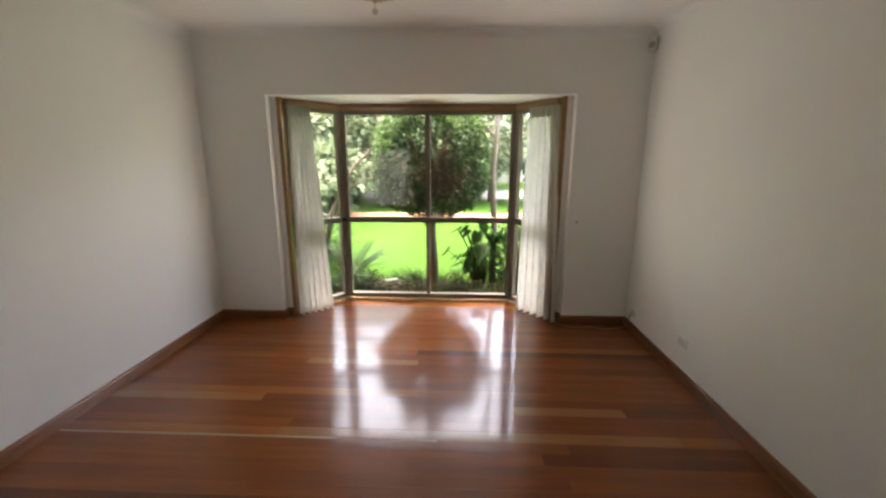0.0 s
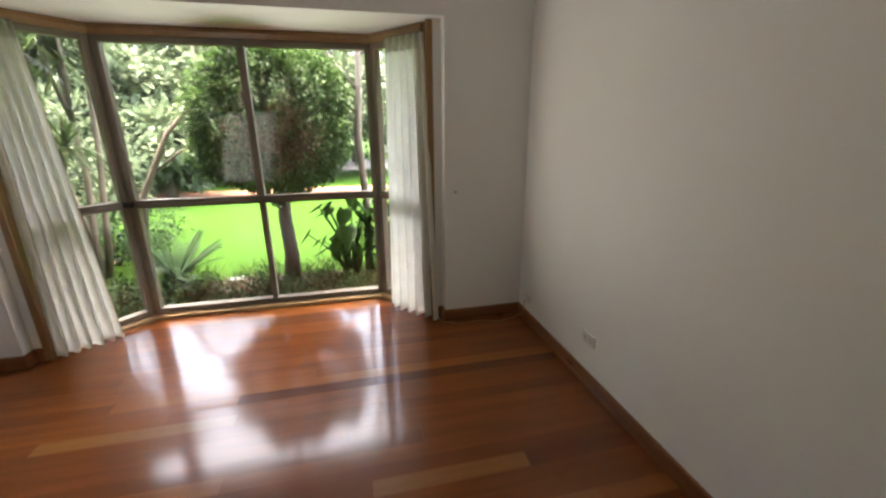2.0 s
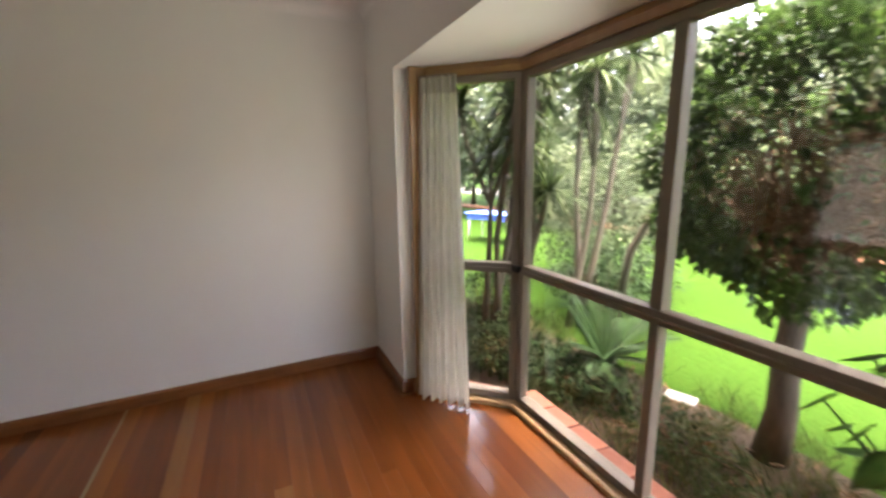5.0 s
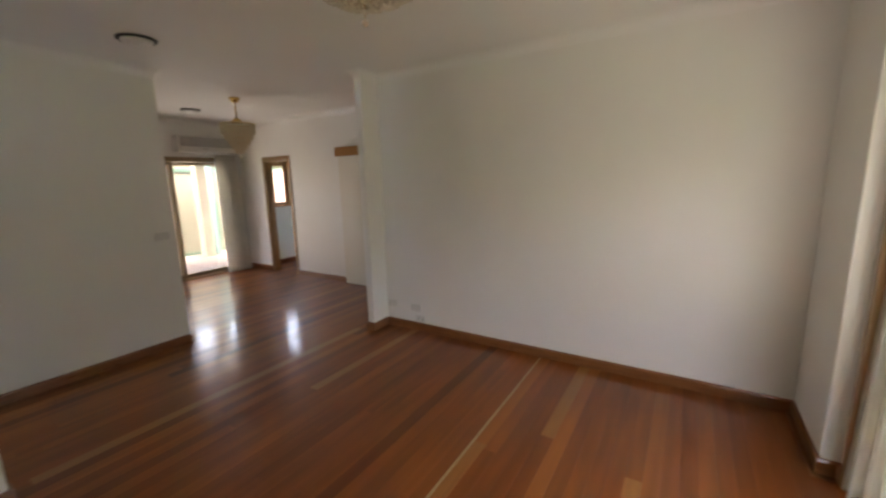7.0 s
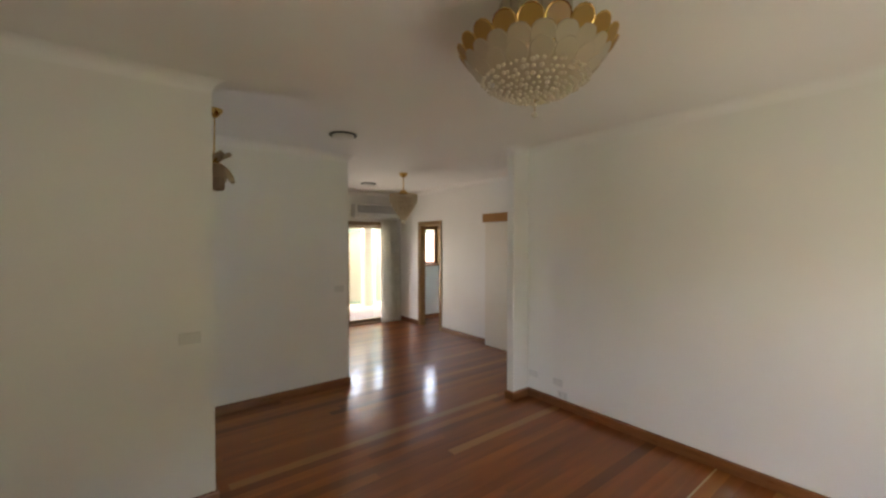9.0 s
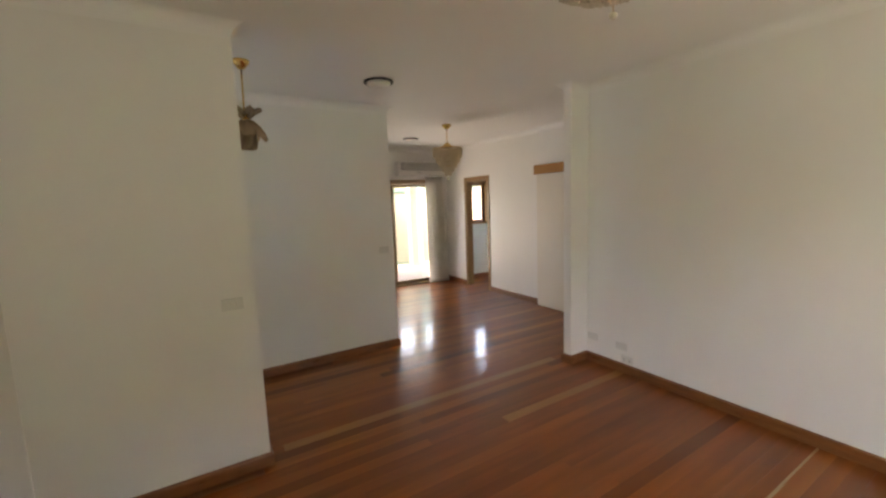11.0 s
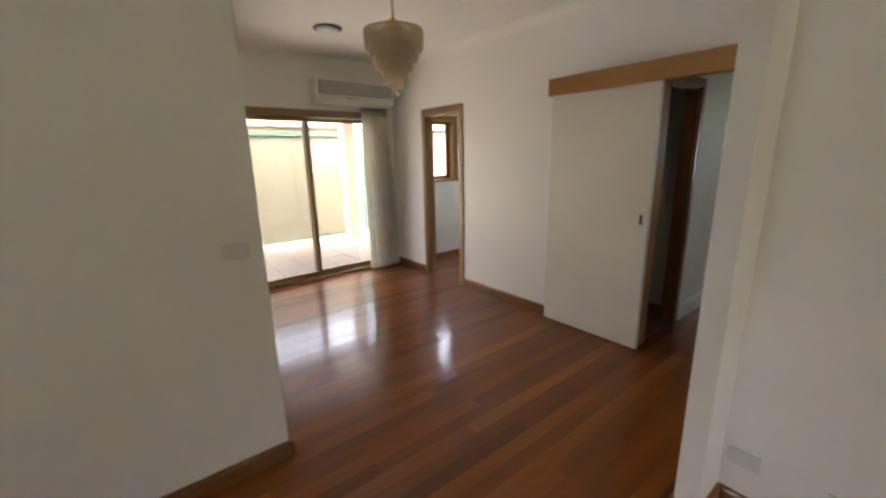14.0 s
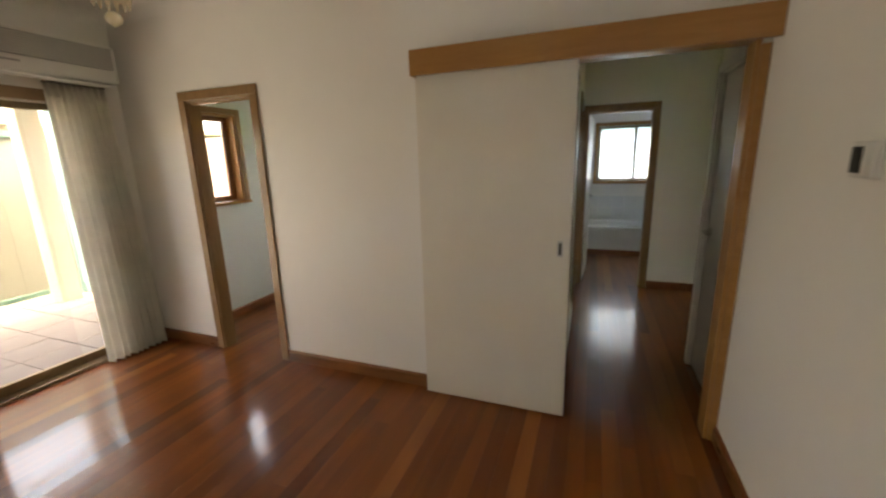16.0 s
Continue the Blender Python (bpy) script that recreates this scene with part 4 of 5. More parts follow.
# timber lining of the passage opening
structure("trim", box(bmesh.new(), (XD - 0.11, -0.150, 0), (XD + 0.012, -0.128, 2.02), 0.003), M_PELMET, "stained timber jamb of the passage opening", "trim")
structure("trim", box(bmesh.new(), (XD + 0.002, -0.128, 0), (XD + 0.018, -0.092, 2.0), 0.003), M_PELMET, "stained timber architrave of the passage opening", "trim")
structure("trim", box(bmesh.new(), (XD - 0.11, -0.93, 0), (XD + 0.002, -0.91, 2.02), 0.003), M_PELMET, "stained timber jamb of the passage opening", "trim")
structure("trim", box(bmesh.new(), (XD - 0.11, -0.93, 2.02), (XD - 0.002, -0.128, 2.04), 0.003), M_PELMET, "stained timber head of the passage opening", "trim")


def lever(parent, at, turn, flip=1):
    h = part("handle", lathe(bmesh.new(), [(0, 0), (0.026, 0), (0.026, 0.008), (0.010, 0.012), (0.010, 0.045), (0, 0.048)], 16, m=pose(*at, 90, 0, 0)), M_STEEL, parent, "steel lever handle", True)
    part("lever", tube(bmesh.new(), [(at[0], at[1] - 0.042, at[2]), (at[0] + flip * 0.05, at[1] - 0.045, at[2]), (at[0] + flip * 0.11, at[1] - 0.040, at[2])], 0.008, 8), M_STEEL, parent, "", True)
    return h


def leaf(name, label, m, w, h, mat, handle_x=None, flip=1):
    """A flush door leaf with a bevelled edge, x along it, its face to -y."""
    d = thing(name, label, "door")
    d.matrix_basis = m
    part("panel", box(bmesh.new(), (0, 0, 0.008), (w, 0.035, h), 0.003), mat, d)
    if handle_x is not None:
        lever(d, (handle_x, 0, 1.02), 0, flip)
    for z in (0.25, 1.75):
        part("hinge", tube(bmesh.new(), [(0.0 if handle_x is None or handle_x > w / 2 else w, -0.004, z - 0.04), (0.0 if handle_x is None or handle_x > w / 2 else w, -0.004, z + 0.04)], 0.006, 6), M_STEEL, d)
    return d


leaf("door", "closed white door with a steel lever in the passage", pose(-1.997, -0.035, 0), 0.676, 2.015, M_GLOSSWHITE, 0.06, 1)
# unseen glazed door, added so that light enters from the passage's east end
fd = thing("door_6", "unseen front door with a full panel of obscure glass, added to let light in", "door", kind="structure", at=(6.55, -1.27, 0))
for y0, y1 in ((0.0, 0.09), (0.75, 0.84)):
    part("stile", box(bmesh.new(), (-0.02, y0, 0.008), (0.02, y1, 2.045), 0.003), M_DARKTIMBER, fd)
for z0, z1 in ((0.008, 0.25), (1.93, 2.045)):
    part("rail", box(bmesh.new(), (-0.02, 0.09, z0), (0.02, 0.75, z1), 0.003), M_DARKTIMBER, fd)
part("pane", box(bmesh.new(), (-0.004, 0.085, 0.245), (0.004, 0.755, 1.935)), M_FROST, fd)
leaf("door", "dark timber door standing open into a dim closet", pose(-1.300, -1.04, 0, 0, 0, -92), 0.56, 2.012, M_DARKTIMBER, 0.5, -1)
leaf("door", "white bathroom door standing open", pose(-3.955, -0.86, 0, 0, 0, 176), 0.64, 2.0, M_GLOSSWHITE, 0.58, -1)

# sliding cavity-style door on a face-mounted track with its pelmet
bd = thing("sliding_panel_door", "cream painted sliding door hung on the wall face, half open", "sliding door", at=(XD, 0, 0))
part("panel", box(bmesh.new(), (0.036, -1.77, 0.012), (0.074, -0.890, 2.01), 0.003), M_CREAMDOOR, bd)
part("edge_strip", box(bmesh.new(), (0.040, -0.8895, 0.012), (0.070, -0.886, 2.005)), M_GLOSSWHITE, bd)
part("pull", box(bmesh.new(), (0.0745, -0.955, 1.00), (0.080, -0.925, 1.09), 0.002), M_STEEL, bd, "flush steel finger pull")
part("pull_recess", box(bmesh.new(), (0.0802, -0.948, 1.012), (0.0815, -0.932, 1.078)), M_DARK, bd)
pm = thing("pelmet", "golden brown timber pelmet over the sliding door", "pelmet", at=(XD, 0, 0))
part("face_board", box(bmesh.new(), (0.106, -1.78, 2.0), (0.126, -0.0925, 2.134), 0.002), M_PELMET, pm)
part("top_board", box(bmesh.new(), (0.002, -1.78, 2.112), (0.1055, -0.0925, 2.132), 0.002), M_PELMET, pm)
part("end_board", box(bmesh.new(), (0.002, -1.78, 2.0), (0.1055, -1.762, 2.111), 0.002), M_PELMET, pm)
part("track_rail", box(bmesh.new(), (0.035, -1.76, 2.05), (0.075, -0.10, 2.085), 0.003), M_STEEL, pm)

# side room window
# unseen window, added only to bring light to the passage end
kz = thing("window_7", "unseen aluminium framed window added to light the room past the passage", "window", kind="structure", at=(-3.7, 3.65, 0.6))
for x0, x1 in ((0.0, 0.05), (0.725, 0.775), (1.45, 1.5)):
    part("stile", box(bmesh.new(), (x0, -0.03, 0.0), (x1, 0.03, 1.5), 0.003), M_ALU, kz)
for x0 in (0.05, 0.775):
    part("pane", box(bmesh.new(), (x0, -0.003, 0.0), (x0 + 0.675, 0.003, 1.5)), M_GLASS, kz)
# west window out of view, added to brighten the side room
kx = thing("window_6", "unseen white framed window added to light the side room", "window", kind="structure", at=(-3.90, -4.0, 1.0))
for y0, y1 in ((0.0, 0.05), (0.875, 0.925), (1.75, 1.8)):
    part("stile", box(bmesh.new(), (-0.03, y0, 0.0), (0.03, y1, 1.1), 0.003), M_TRIM, kx)
for y0 in (0.05, 0.925):
    part("pane", box(bmesh.new(), (-0.003, y0, 0.0), (0.003, y0 + 0.825, 1.1)), M_GLASS, kx)
kw = thing("window_4", "small stained timber window of the side room", "window", kind="structure", at=(-2.022, -4.2, 1.18))
for x0, x1 in ((0.0, 0.018), (0.674, 0.692)):
    part("reveal", box(bmesh.new(), (x0, -0.14, 0.012), (x1, 0.0, 0.85), 0.003), M_PELMET, kw)
part("reveal", box(bmesh.new(), (0.018, -0.14, 0.832), (0.674, 0.0, 0.85), 0.003), M_PELMET, kw)
part("window_sill", box(bmesh.new(), (-0.06, -0.14, -0.022), (0.75, 0.035, 0.012), 0.005), M_PELMET, kw)
for x0, x1, z0, z1 in ((-0.055, 0.004, 0.012, 0.85), (0.688, 0.747, 0.012, 0.85), (-0.055, 0.747, 0.85, 0.905)):
    part("architrave", box(bmesh.new(), (x0, 0.002, z0), (x1, 0.018, z1), 0.004), M_TRIM, kw)
for x0, x1 in ((0.018, 0.072), (0.325, 0.365), (0.620, 0.674)):
    part("stile", box(bmesh.new(), (x0, -0.125, 0.06), (x1, -0.09, 0.785), 0.003), M_DARKTIMBER, kw)
for z0, z1 in ((0.0125, 0.06), (0.785, 0.832)):
    part("rail", box(bmesh.new(), (0.018, -0.125, z0), (0.674, -0.09, z1), 0.003), M_DARKTIMBER, kw)
part("pane", box(bmesh.new(), (0.070, -0.110, 0.055), (0.330, -0.104, 0.790)), M_GLASS, kw)
part("pane", box(bmesh.new(), (0.360, -0.110, 0.055), (0.625, -0.104, 0.790)), M_GLASS, kw)

# bathroom
bw = thing("window_5", "bathroom window with obscure glass in a timber frame", "window", kind="structure", at=(-6.1, -0.74, 1.12))
for y0, y1, z0, z1 in ((-0.05, 0.004, 0.0, 0.88), (1.136, 1.19, 0.0, 0.88), (-0.05, 1.19, 0.88, 0.935), (-0.05, 1.19, -0.05, 0.0)):
    part("architrave", box(bmesh.new(), (0.002, y0, z0), (0.02, y1, z1), 0.004), M_PELMET, bw)
for y0, y1 in ((0.004, 0.044), (0.55, 0.59), (1.096, 1.136)):
    part("stile", box(bmesh.new(), (-0.09, y0, 0.04), (-0.05, y1, 0.84), 0.003), M_ALU, bw)
for z0, z1 in ((0.0, 0.04), (0.84, 0.88)):
    part("rail", box(bmesh.new(), (-0.09, 0.004, z0), (-0.05, 1.136, z1), 0.003), M_ALU, bw)
part("pane", box(bmesh.new(), (-0.073, 0.04, 0.035), (-0.067, 0.555, 0.845)), M_FROST, bw)
part("pane", box(bmesh.new(), (-0.073, 0.585, 0.035), (-0.067, 1.10, 0.845)), M_FROST, bw)
bt = thing("bathtub", "white built-in bath with a tiled front", "bathtub", at=(-6.1, -0.4, 0))
part("front_panel", box(bmesh.new(), (0.62, -1.2, 0.085), (0.66, 1.2, 0.42), 0.004), M_TILE, bt)
part("kick_board", box(bmesh.new(), (0.655, -1.2, 0.0), (0.675, 1.2, 0.084), 0.003), M_SKIRT, bt)
bm = boxes([((0.58, -1.2, 0.42), (0.70, 1.2, 0.46)), ((0.002, -1.2, 0.42), (0.09, 1.2, 0.46)), ((0.09, -1.2, 0.42), (0.58, -1.08, 0.46)), ((0.09, 1.08, 0.42), (0.58, 1.2, 0.46))], 0.008)
part("rim", bm, M_BATH, bt)
bm = boxes([((0.09, -1.08, 0.05), (0.58, 1.08, 0.08)), ((0.07, -1.08, 0.08), (0.09, 1.08, 0.42)), ((0.58, -1.08, 0.08), (0.60, 1.08, 0.42))])
part("basin", bm, M_BATH, bt)
splash = structure("tile_band", box(bmesh.new(), (-6.1, -1.8, 0.46), (-6.094, 0.95, 0.9)), M_WALL, "white tiled band above the bath", "tiles")
me = finish(box(bmesh.new(), (0, -0.097, -0.097), (0.006, 0.097, 0.097), 0.002), "tile", M_TILE)
for i in range(9):
    for j in range(2):
        shared("tile", me, splash, pose(-6.0935, -0.98 + i * 0.2, 0.57 + j * 0.2))


# ---------------------------------------------------------------- outdoors
GZ = -0.27
bm = bmesh.new()
n = 40
g = [[None] * (n + 1) for _ in range(n + 1)]
for i in range(n + 1):
    for j in range(n + 1):
        u, v = (i / n * 2 - 1), (j / n * 2 - 1)
        x, y = 400 * u * abs(u) ** 1.5, 400 * v * abs(v) ** 1.5
        z = GZ + (0.05 * noise.noise(Vector((x * 0.2, y * 0.2, 0))) if y > 7 else 0.0)
        g[i][j] = bm.verts.new((x, y, z))
for i in range(n):
    for j in range(n):
        bm.faces.new((g[i][j], g[i + 1][j], g[i + 1][j + 1], g[i][j + 1]))
structure("ground", bm, M_LAWN, "bright green mown lawn", "ground", True)

# mulch bed under the bay window
bm = bmesh.new()
rnd = random.Random(4)
ring = []
for k in range(40):
    a = 2 * math.pi * k / 40
    r = 1 + 0.10 * noise.noise(Vector((math.cos(a) * 1.5, math.sin(a) * 1.5, 3)))
    ring.append((1.6 + 4.2 * r * math.cos(a), 4.55 + 1.15 * r * math.sin(a)))
rows = []
for s, h in ((1.0, 0.0), (0.93, 0.035), (0.6, 0.06), (0.3, 0.07)):
    rows.append([bm.verts.new((1.6 + (x - 1.6) * s, 4.55 + (y - 4.55) * s, GZ + 0.006 + h + 0.02 * noise.noise(Vector((x * 3, y * 3, s * 5))))) for x, y in ring])
for a, b in zip(rows, rows[1:]):
    for k in range(40):
        bm.faces.new((a[k], a[(k + 1) % 40], b[(k + 1) % 40], b[k]))
bm.faces.new(rows[-1])
structure("garden_bed", bm, M_MULCH, "brown bark mulch garden bed under the window", "garden bed", True)
bm = bmesh.new()
for k in range(900):
    x, y = rnd.uniform(-1.6, 4.8), rnd.uniform(4.45, 5.55)
    a, tilt, w, l = rnd.uniform(0, 6.28), rnd.uniform(-0.5, 0.5), rnd.uniform(0.008, 0.022), rnd.uniform(0.03, 0.09)
    d = Vector((math.cos(a), math.sin(a), tilt)) * l / 2
    s = Vector((-math.sin(a), math.cos(a), 0)) * w / 2
    c = Vector((x, y, GZ + 0.075 + rnd.uniform(0, 0.02)))
    vs = [bm.verts.new(c + p + Vector((0, 0, h))) for h in (0, 0.006) for p in (d + s, d - s, -d - s, -d + s)]
    for f in ((0, 1, 2, 3), (7, 6, 5, 4), (0, 4, 5, 1), (1, 5, 6, 2), (2, 6, 7, 3), (3, 7, 4, 0)):
        bm.faces.new([vs[i] for i in f])
single("bark_chips", bm, M_TWIG, "scattered bark chips and dry sticks on the bed", "mulch", kind="stuff")

# overhang out of view, added to shade the ledge, sill and bed
structure("bay_shade_eaves", boxes([((-6.4, 3.87, 2.46), (6.8, 4.95, 2.52)), ((-6.4, 4.951, 2.44), (6.8, 4.98, 2.64))]), M_GLOSSWHITE, "unseen white painted eaves added over the bay window wall as shade", "eaves")
# brick ledge below the bay windows and the wall face under it
ledge = structure("brick_ledge", boxes([((0.99, 4.275, -0.3), (3.14, 4.30, -0.08))]), M_BRICK, "red brick ledge below the bay window", "brick ledge")
me = finish(box(bmesh.new(), (-0.108, -0.055, -0.038), (0.108, 0.055, 0.038), 0.005), "brick", M_BRICK)
for k in range(10):
    shared("brick", me, ledge, pose(1.13 + k * 0.226, 4.345 + 0.03 * 0, -0.055, -6 + rnd.uniform(-0.6, 0.6), 0, rnd.uniform(-0.5, 0.5)))
for p, q in (((1.06, 4.29), (0.52, 3.80)), ((3.57, 3.80), (3.08, 4.29))):
    for k in range(3):
        s = (k + 0.5) / 3
        a = math.degrees(math.atan2(q[1] - p[1], q[0] - p[0]))
        shared("brick", me, ledge, pose(p[0] + (q[0] - p[0]) * s, p[1] + (q[1] - p[1]) * s, -0.055, 0, 0, a))
structure("house_wall", boxes([((-6.3, 3.745, -0.3), (-3.7, 3.86, 2.7)), ((-3.7, 3.745, -0.3), (-2.2, 3.86, 0.6)), ((-3.7, 3.745, 2.1), (-2.2, 3.86, 2.7)), ((-2.2, 3.745, -0.3), (0.50, 3.86, 2.7)), ((3.6, 3.745, -0.3), (6.7, 3.86, 2.7))]), M_BRICK, "red brick outer wall of the house", "wall")

def leaf_quad(bm, c, d, up, l, w, bend=0.2):
    """A pointed leaf of four faces with a fold and a droop."""
    d, s = d.normalized(), d.cross(up)
    s = s.normalized() if s.length > 1e-4 else d.orthogonal().normalized()
    nrm = s.cross(d)
    a = bm.verts.new(c)
    m1 = bm.verts.new(c + d * l * 0.5 + s * w / 2 + nrm * w * 0.15)
    m2 = bm.verts.new(c + d * l * 0.5 - s * w / 2 + nrm * w * 0.15)
    mid = bm.verts.new(c + d * l * 0.5 - nrm * 0.0)
    e = bm.verts.new(c + d * l - nrm * l * bend)
    for f in ((a, m1, mid), (a, mid, m2), (m1, e, mid), (mid, e, m2)):
        bm.faces.new(f)


def crown_mesh(seed, centre, radii, count, l, w, hollow=0.6, lumps=0.25, gaps=0.3, bare=None):
    """Leaves in an uneven shell with gaps; bare: a direction in which the shell has worn thin."""
    rnd = random.Random(seed)
    bm = bmesh.new()
    k = 0
    while k < count:
        d = Vector((rnd.gauss(0, 1), rnd.gauss(0, 1), rnd.gauss(0, 1))).normalized()
        lump = 1 + lumps * noise.noise(d * 2.3 + Vector((seed, 0, 0))) + 0.5 * lumps * noise.noise(d * 6 + Vector((0, seed, 0)))
        if noise.noise(d * 4.5 + Vector((0, 0, seed))) < -gaps and rnd.random() < 0.8:
            continue
        if bare is not None and d.dot(bare) + 0.18 * noise.noise(d * 5) > 0.88 and rnd.random() < 0.78:
            continue
        r = (hollow + (1 - hollow) * rnd.random() ** 0.5) * lump
        c = Vector((centre[i] + d[i] * radii[i] * r for i in range(3)))
        dd = (d + Vector((rnd.gauss(0, 0.6), rnd.gauss(0, 0.6), rnd.gauss(-0.2, 0.6))))
        leaf_quad(bm, c, dd, Vector((rnd.gauss(0, 0.4), rnd.gauss(0, 0.4), 1)), l * rnd.uniform(0.6, 1.3), w * rnd.uniform(0.7, 1.2))
        k += 1
    return bm


# clipped ball tree in front of the bay
tr = thing("tree", "clipped round tree on a bare trunk outside the bay window", "tree", at=(0, 0, 0))
part("trunk", tube(bmesh.new(), [(2.03, 5.40, GZ + 0.03), (2.05, 5.41, 0.1), (2.02, 5.44, 0.5), (2.03, 5.46, 0.95)], [0.10, 0.08, 0.072, 0.06], 10), M_BARK, tr, smooth=True)
bm = bmesh.new()
rnd = random.Random(11)
for k in range(46):
    a, e = rnd.uniform(0, 6.28), rnd.uniform(-0.5, 1.3)
    tip = Vector((2.02 + 0.68 * math.cos(a) * math.cos(e), 5.46 + 0.68 * math.sin(a) * math.cos(e), 1.5 + 0.68 * math.sin(e)))
    base = Vector((2.03, 5.46, 0.75 + rnd.uniform(0, 0.4)))
    mid = base.lerp(tip, 0.5) + Vector((rnd.uniform(-.08, .08), rnd.uniform(-.08, .08), rnd.uniform(-.08, .02)))
    tube(bm, [base, mid, tip], [0.018, 0.010, 0.004], 5)
for k in range(260):
    a, e = rnd.uniform(0, 6.28), rnd.uniform(-0.9, 0.7)
    r = rnd.uniform(0.35, 0.72)
    c = Vector((2.02 + r * math.cos(a) * math.cos(e), 5.46 + r * math.sin(a) * math.cos(e), 1.45 + r * math.sin(e)))
    d = Vector((rnd.gauss(0, 1), rnd.gauss(0, 1), rnd.gauss(-0.2, 1))) * 0.09
    tube(bm, [c - d, c + d + Vector((0, 0, -0.02))], [0.004, 0.002], 4)
for k in range(420):
    d = Vector((0.30 + rnd.gauss(0, 0.28), -0.90, -0.30 + rnd.gauss(0, 0.26))).normalized()
    c = Vector((2.02, 5.46, 1.58)) + d * rnd.uniform(0.52, 0.76)
    q = Vector((rnd.gauss(0, 0.7), rnd.gauss(-0.3, 0.5), rnd.gauss(0.3, 0.9))).normalized() * rnd.uniform(0.05, 0.14)
    tube(bm, [c - q, c + Vector((rnd.gauss(0, 0.01), 0, rnd.gauss(0, 0.01))), c + q], [0.0045, 0.0035, 0.0015], 4)
part("branches", bm, M_TWIG, tr, "tangle of dry inner twigs")
bm = crown_mesh(21, (2.02, 5.46, 1.58), (0.82, 0.80, 0.80), 11000, 0.072, 0.040, 0.70, 0.20, 0.20, Vector((0.30, -0.90, -0.30)).normalized())
part("crown", bm, M_LEAF, tr, "dense small green leaves", kind="stuff")


def strap_head(bm, at, rnd, count, l, w, rise=0.6):
    """A rosette of long arching leaves."""
    for k in range(count):
        a = rnd.uniform(0, 6.28)
        e = rnd.uniform(-0.5, 1.3)
        d = Vector((math.cos(a) * math.cos(e), math.sin(a) * math.cos(e), math.sin(e)))
        s = Vector((-math.sin(a), math.cos(a), 0))
        ln = l * rnd.uniform(0.7, 1.15)
        prev = None
        p = Vector(at)
        for j in range(5):
            v = j / 4
            q = p + d * ln * v + Vector((0, 0, -0.55 * ln * v * v * (1 - 0.5 * max(0, math.sin(e)))))
            ww = w * (0.5 + 1.1 * v if v < 0.45 else 1.0 * (1 - v) / 0.55) * 0.5
            pair = (bm.verts.new(q + s * ww), bm.verts.new(q - s * ww + Vector((0, 0, 0.0)))) if j < 4 else (bm.verts.new(q),)
            if prev:
                bm.faces.new((*prev, *pair[::-1]))
            prev = pair


def strap_tree(name_label, base, stems, seed, l=0.46, w=0.036, count=60):
    rnd = random.Random(seed)
    t = thing("strap_leaf_tree", name_label, "tree", "strap-leaf trees beside the bay window")
    for top, fork in stems:
        b = Vector((*base, GZ)) + Vector((rnd.uniform(-0.12, 0.12), rnd.uniform(-0.12, 0.12), 0))
        tp = Vector(top)
        mid = b.lerp(tp, 0.5) + Vector((rnd.uniform(-0.1, 0.1), rnd.uniform(-0.1, 0.1), 0))
        part("stem", tube(bmesh.new(), [b, b.lerp(mid, 0.5), mid, mid.lerp(tp, 0.6), tp], [0.044, 0.036, 0.030, 0.025, 0.020], 8), M_BARK, t, smooth=True)
        for k in range(fork):
            q = tp + Vector((rnd.uniform(-0.35, 0.35), rnd.uniform(-0.3, 0.3), rnd.uniform(0.1, 0.5))) if k else tp
            if k:
                part("branch", tube(bmesh.new(), [mid.lerp(tp, 0.5), mid.lerp(q, 0.75), q], [0.025, 0.02, 0.016], 7), M_BARK, t, smooth=True)
            bm = bmesh.new()
            strap_head(bm, q, rnd, count, l, w)
            part("leaf_head", bm, M_STRAP, t)
    return t


strap_tree("multi-stemmed tree with strappy leaf heads beside the window", (-0.15, 4.85), [((-0.45, 4.95, 1.7), 3), ((0.15, 4.8, 2.1), 2), ((-0.1, 5.1, 2.4), 3), ((0.28, 5.1, 1.35), 2)], 31)
strap_tree("slender tree with strappy leaf heads over the garden bed", (-0.22, 5.95), [((-0.15, 6.1, 2.2), 3), ((-0.02, 6.4, 2.7), 2), ((-0.6, 6.3, 2.9), 3)], 37, 0.55, 0.036, 60)
strap_tree("tall tree with strappy leaf heads on the lawn", (-2.4, 6.6), [((-2.3, 6.5, 2.5), 3), ((-2.9, 6.9, 3.0), 3), ((-1.9, 6.9, 2.0), 3)], 43, 0.55, 0.04, 60)
strap_tree("spreading tree with strappy leaf heads near the side window", (-0.9, 5.6), [((-1.1, 5.7, 1.9), 4), ((-0.75, 5.8, 2.4), 5), ((-0.4, 5.5, 1.2), 3)], 47, 0.55, 0.038, 60)
# one long bare bough crossing the upper pane
bm = tube(bmesh.new(), [(0.15, 6.2, GZ), (0.3, 6.2, 0.7), (0.7, 6.2, 1.45), (1.25, 6.2, 2.0), (1.75, 6.2, 2.75), (1.95, 6.2, 3.4)], [0.05, 0.04, 0.028, 0.022, 0.016, 0.01], 7)
tube(bm, [(0.42, 6.2, 0.95), (0.8, 6.25, 1.25), (1.15, 6.3, 1.36), (1.5, 6.3, 1.75)], [0.018, 0.014, 0.010, 0.005], 6)
tube(bm, [(1.0, 6.2, 1.76), (1.12, 6.25, 2.2), (1.1, 6.3, 2.7)], [0.016, 0.012, 0.006], 6)
single("bare_bough", bm, M_BARK, "leaning bare bough of a garden tree", "branch", smooth=True)


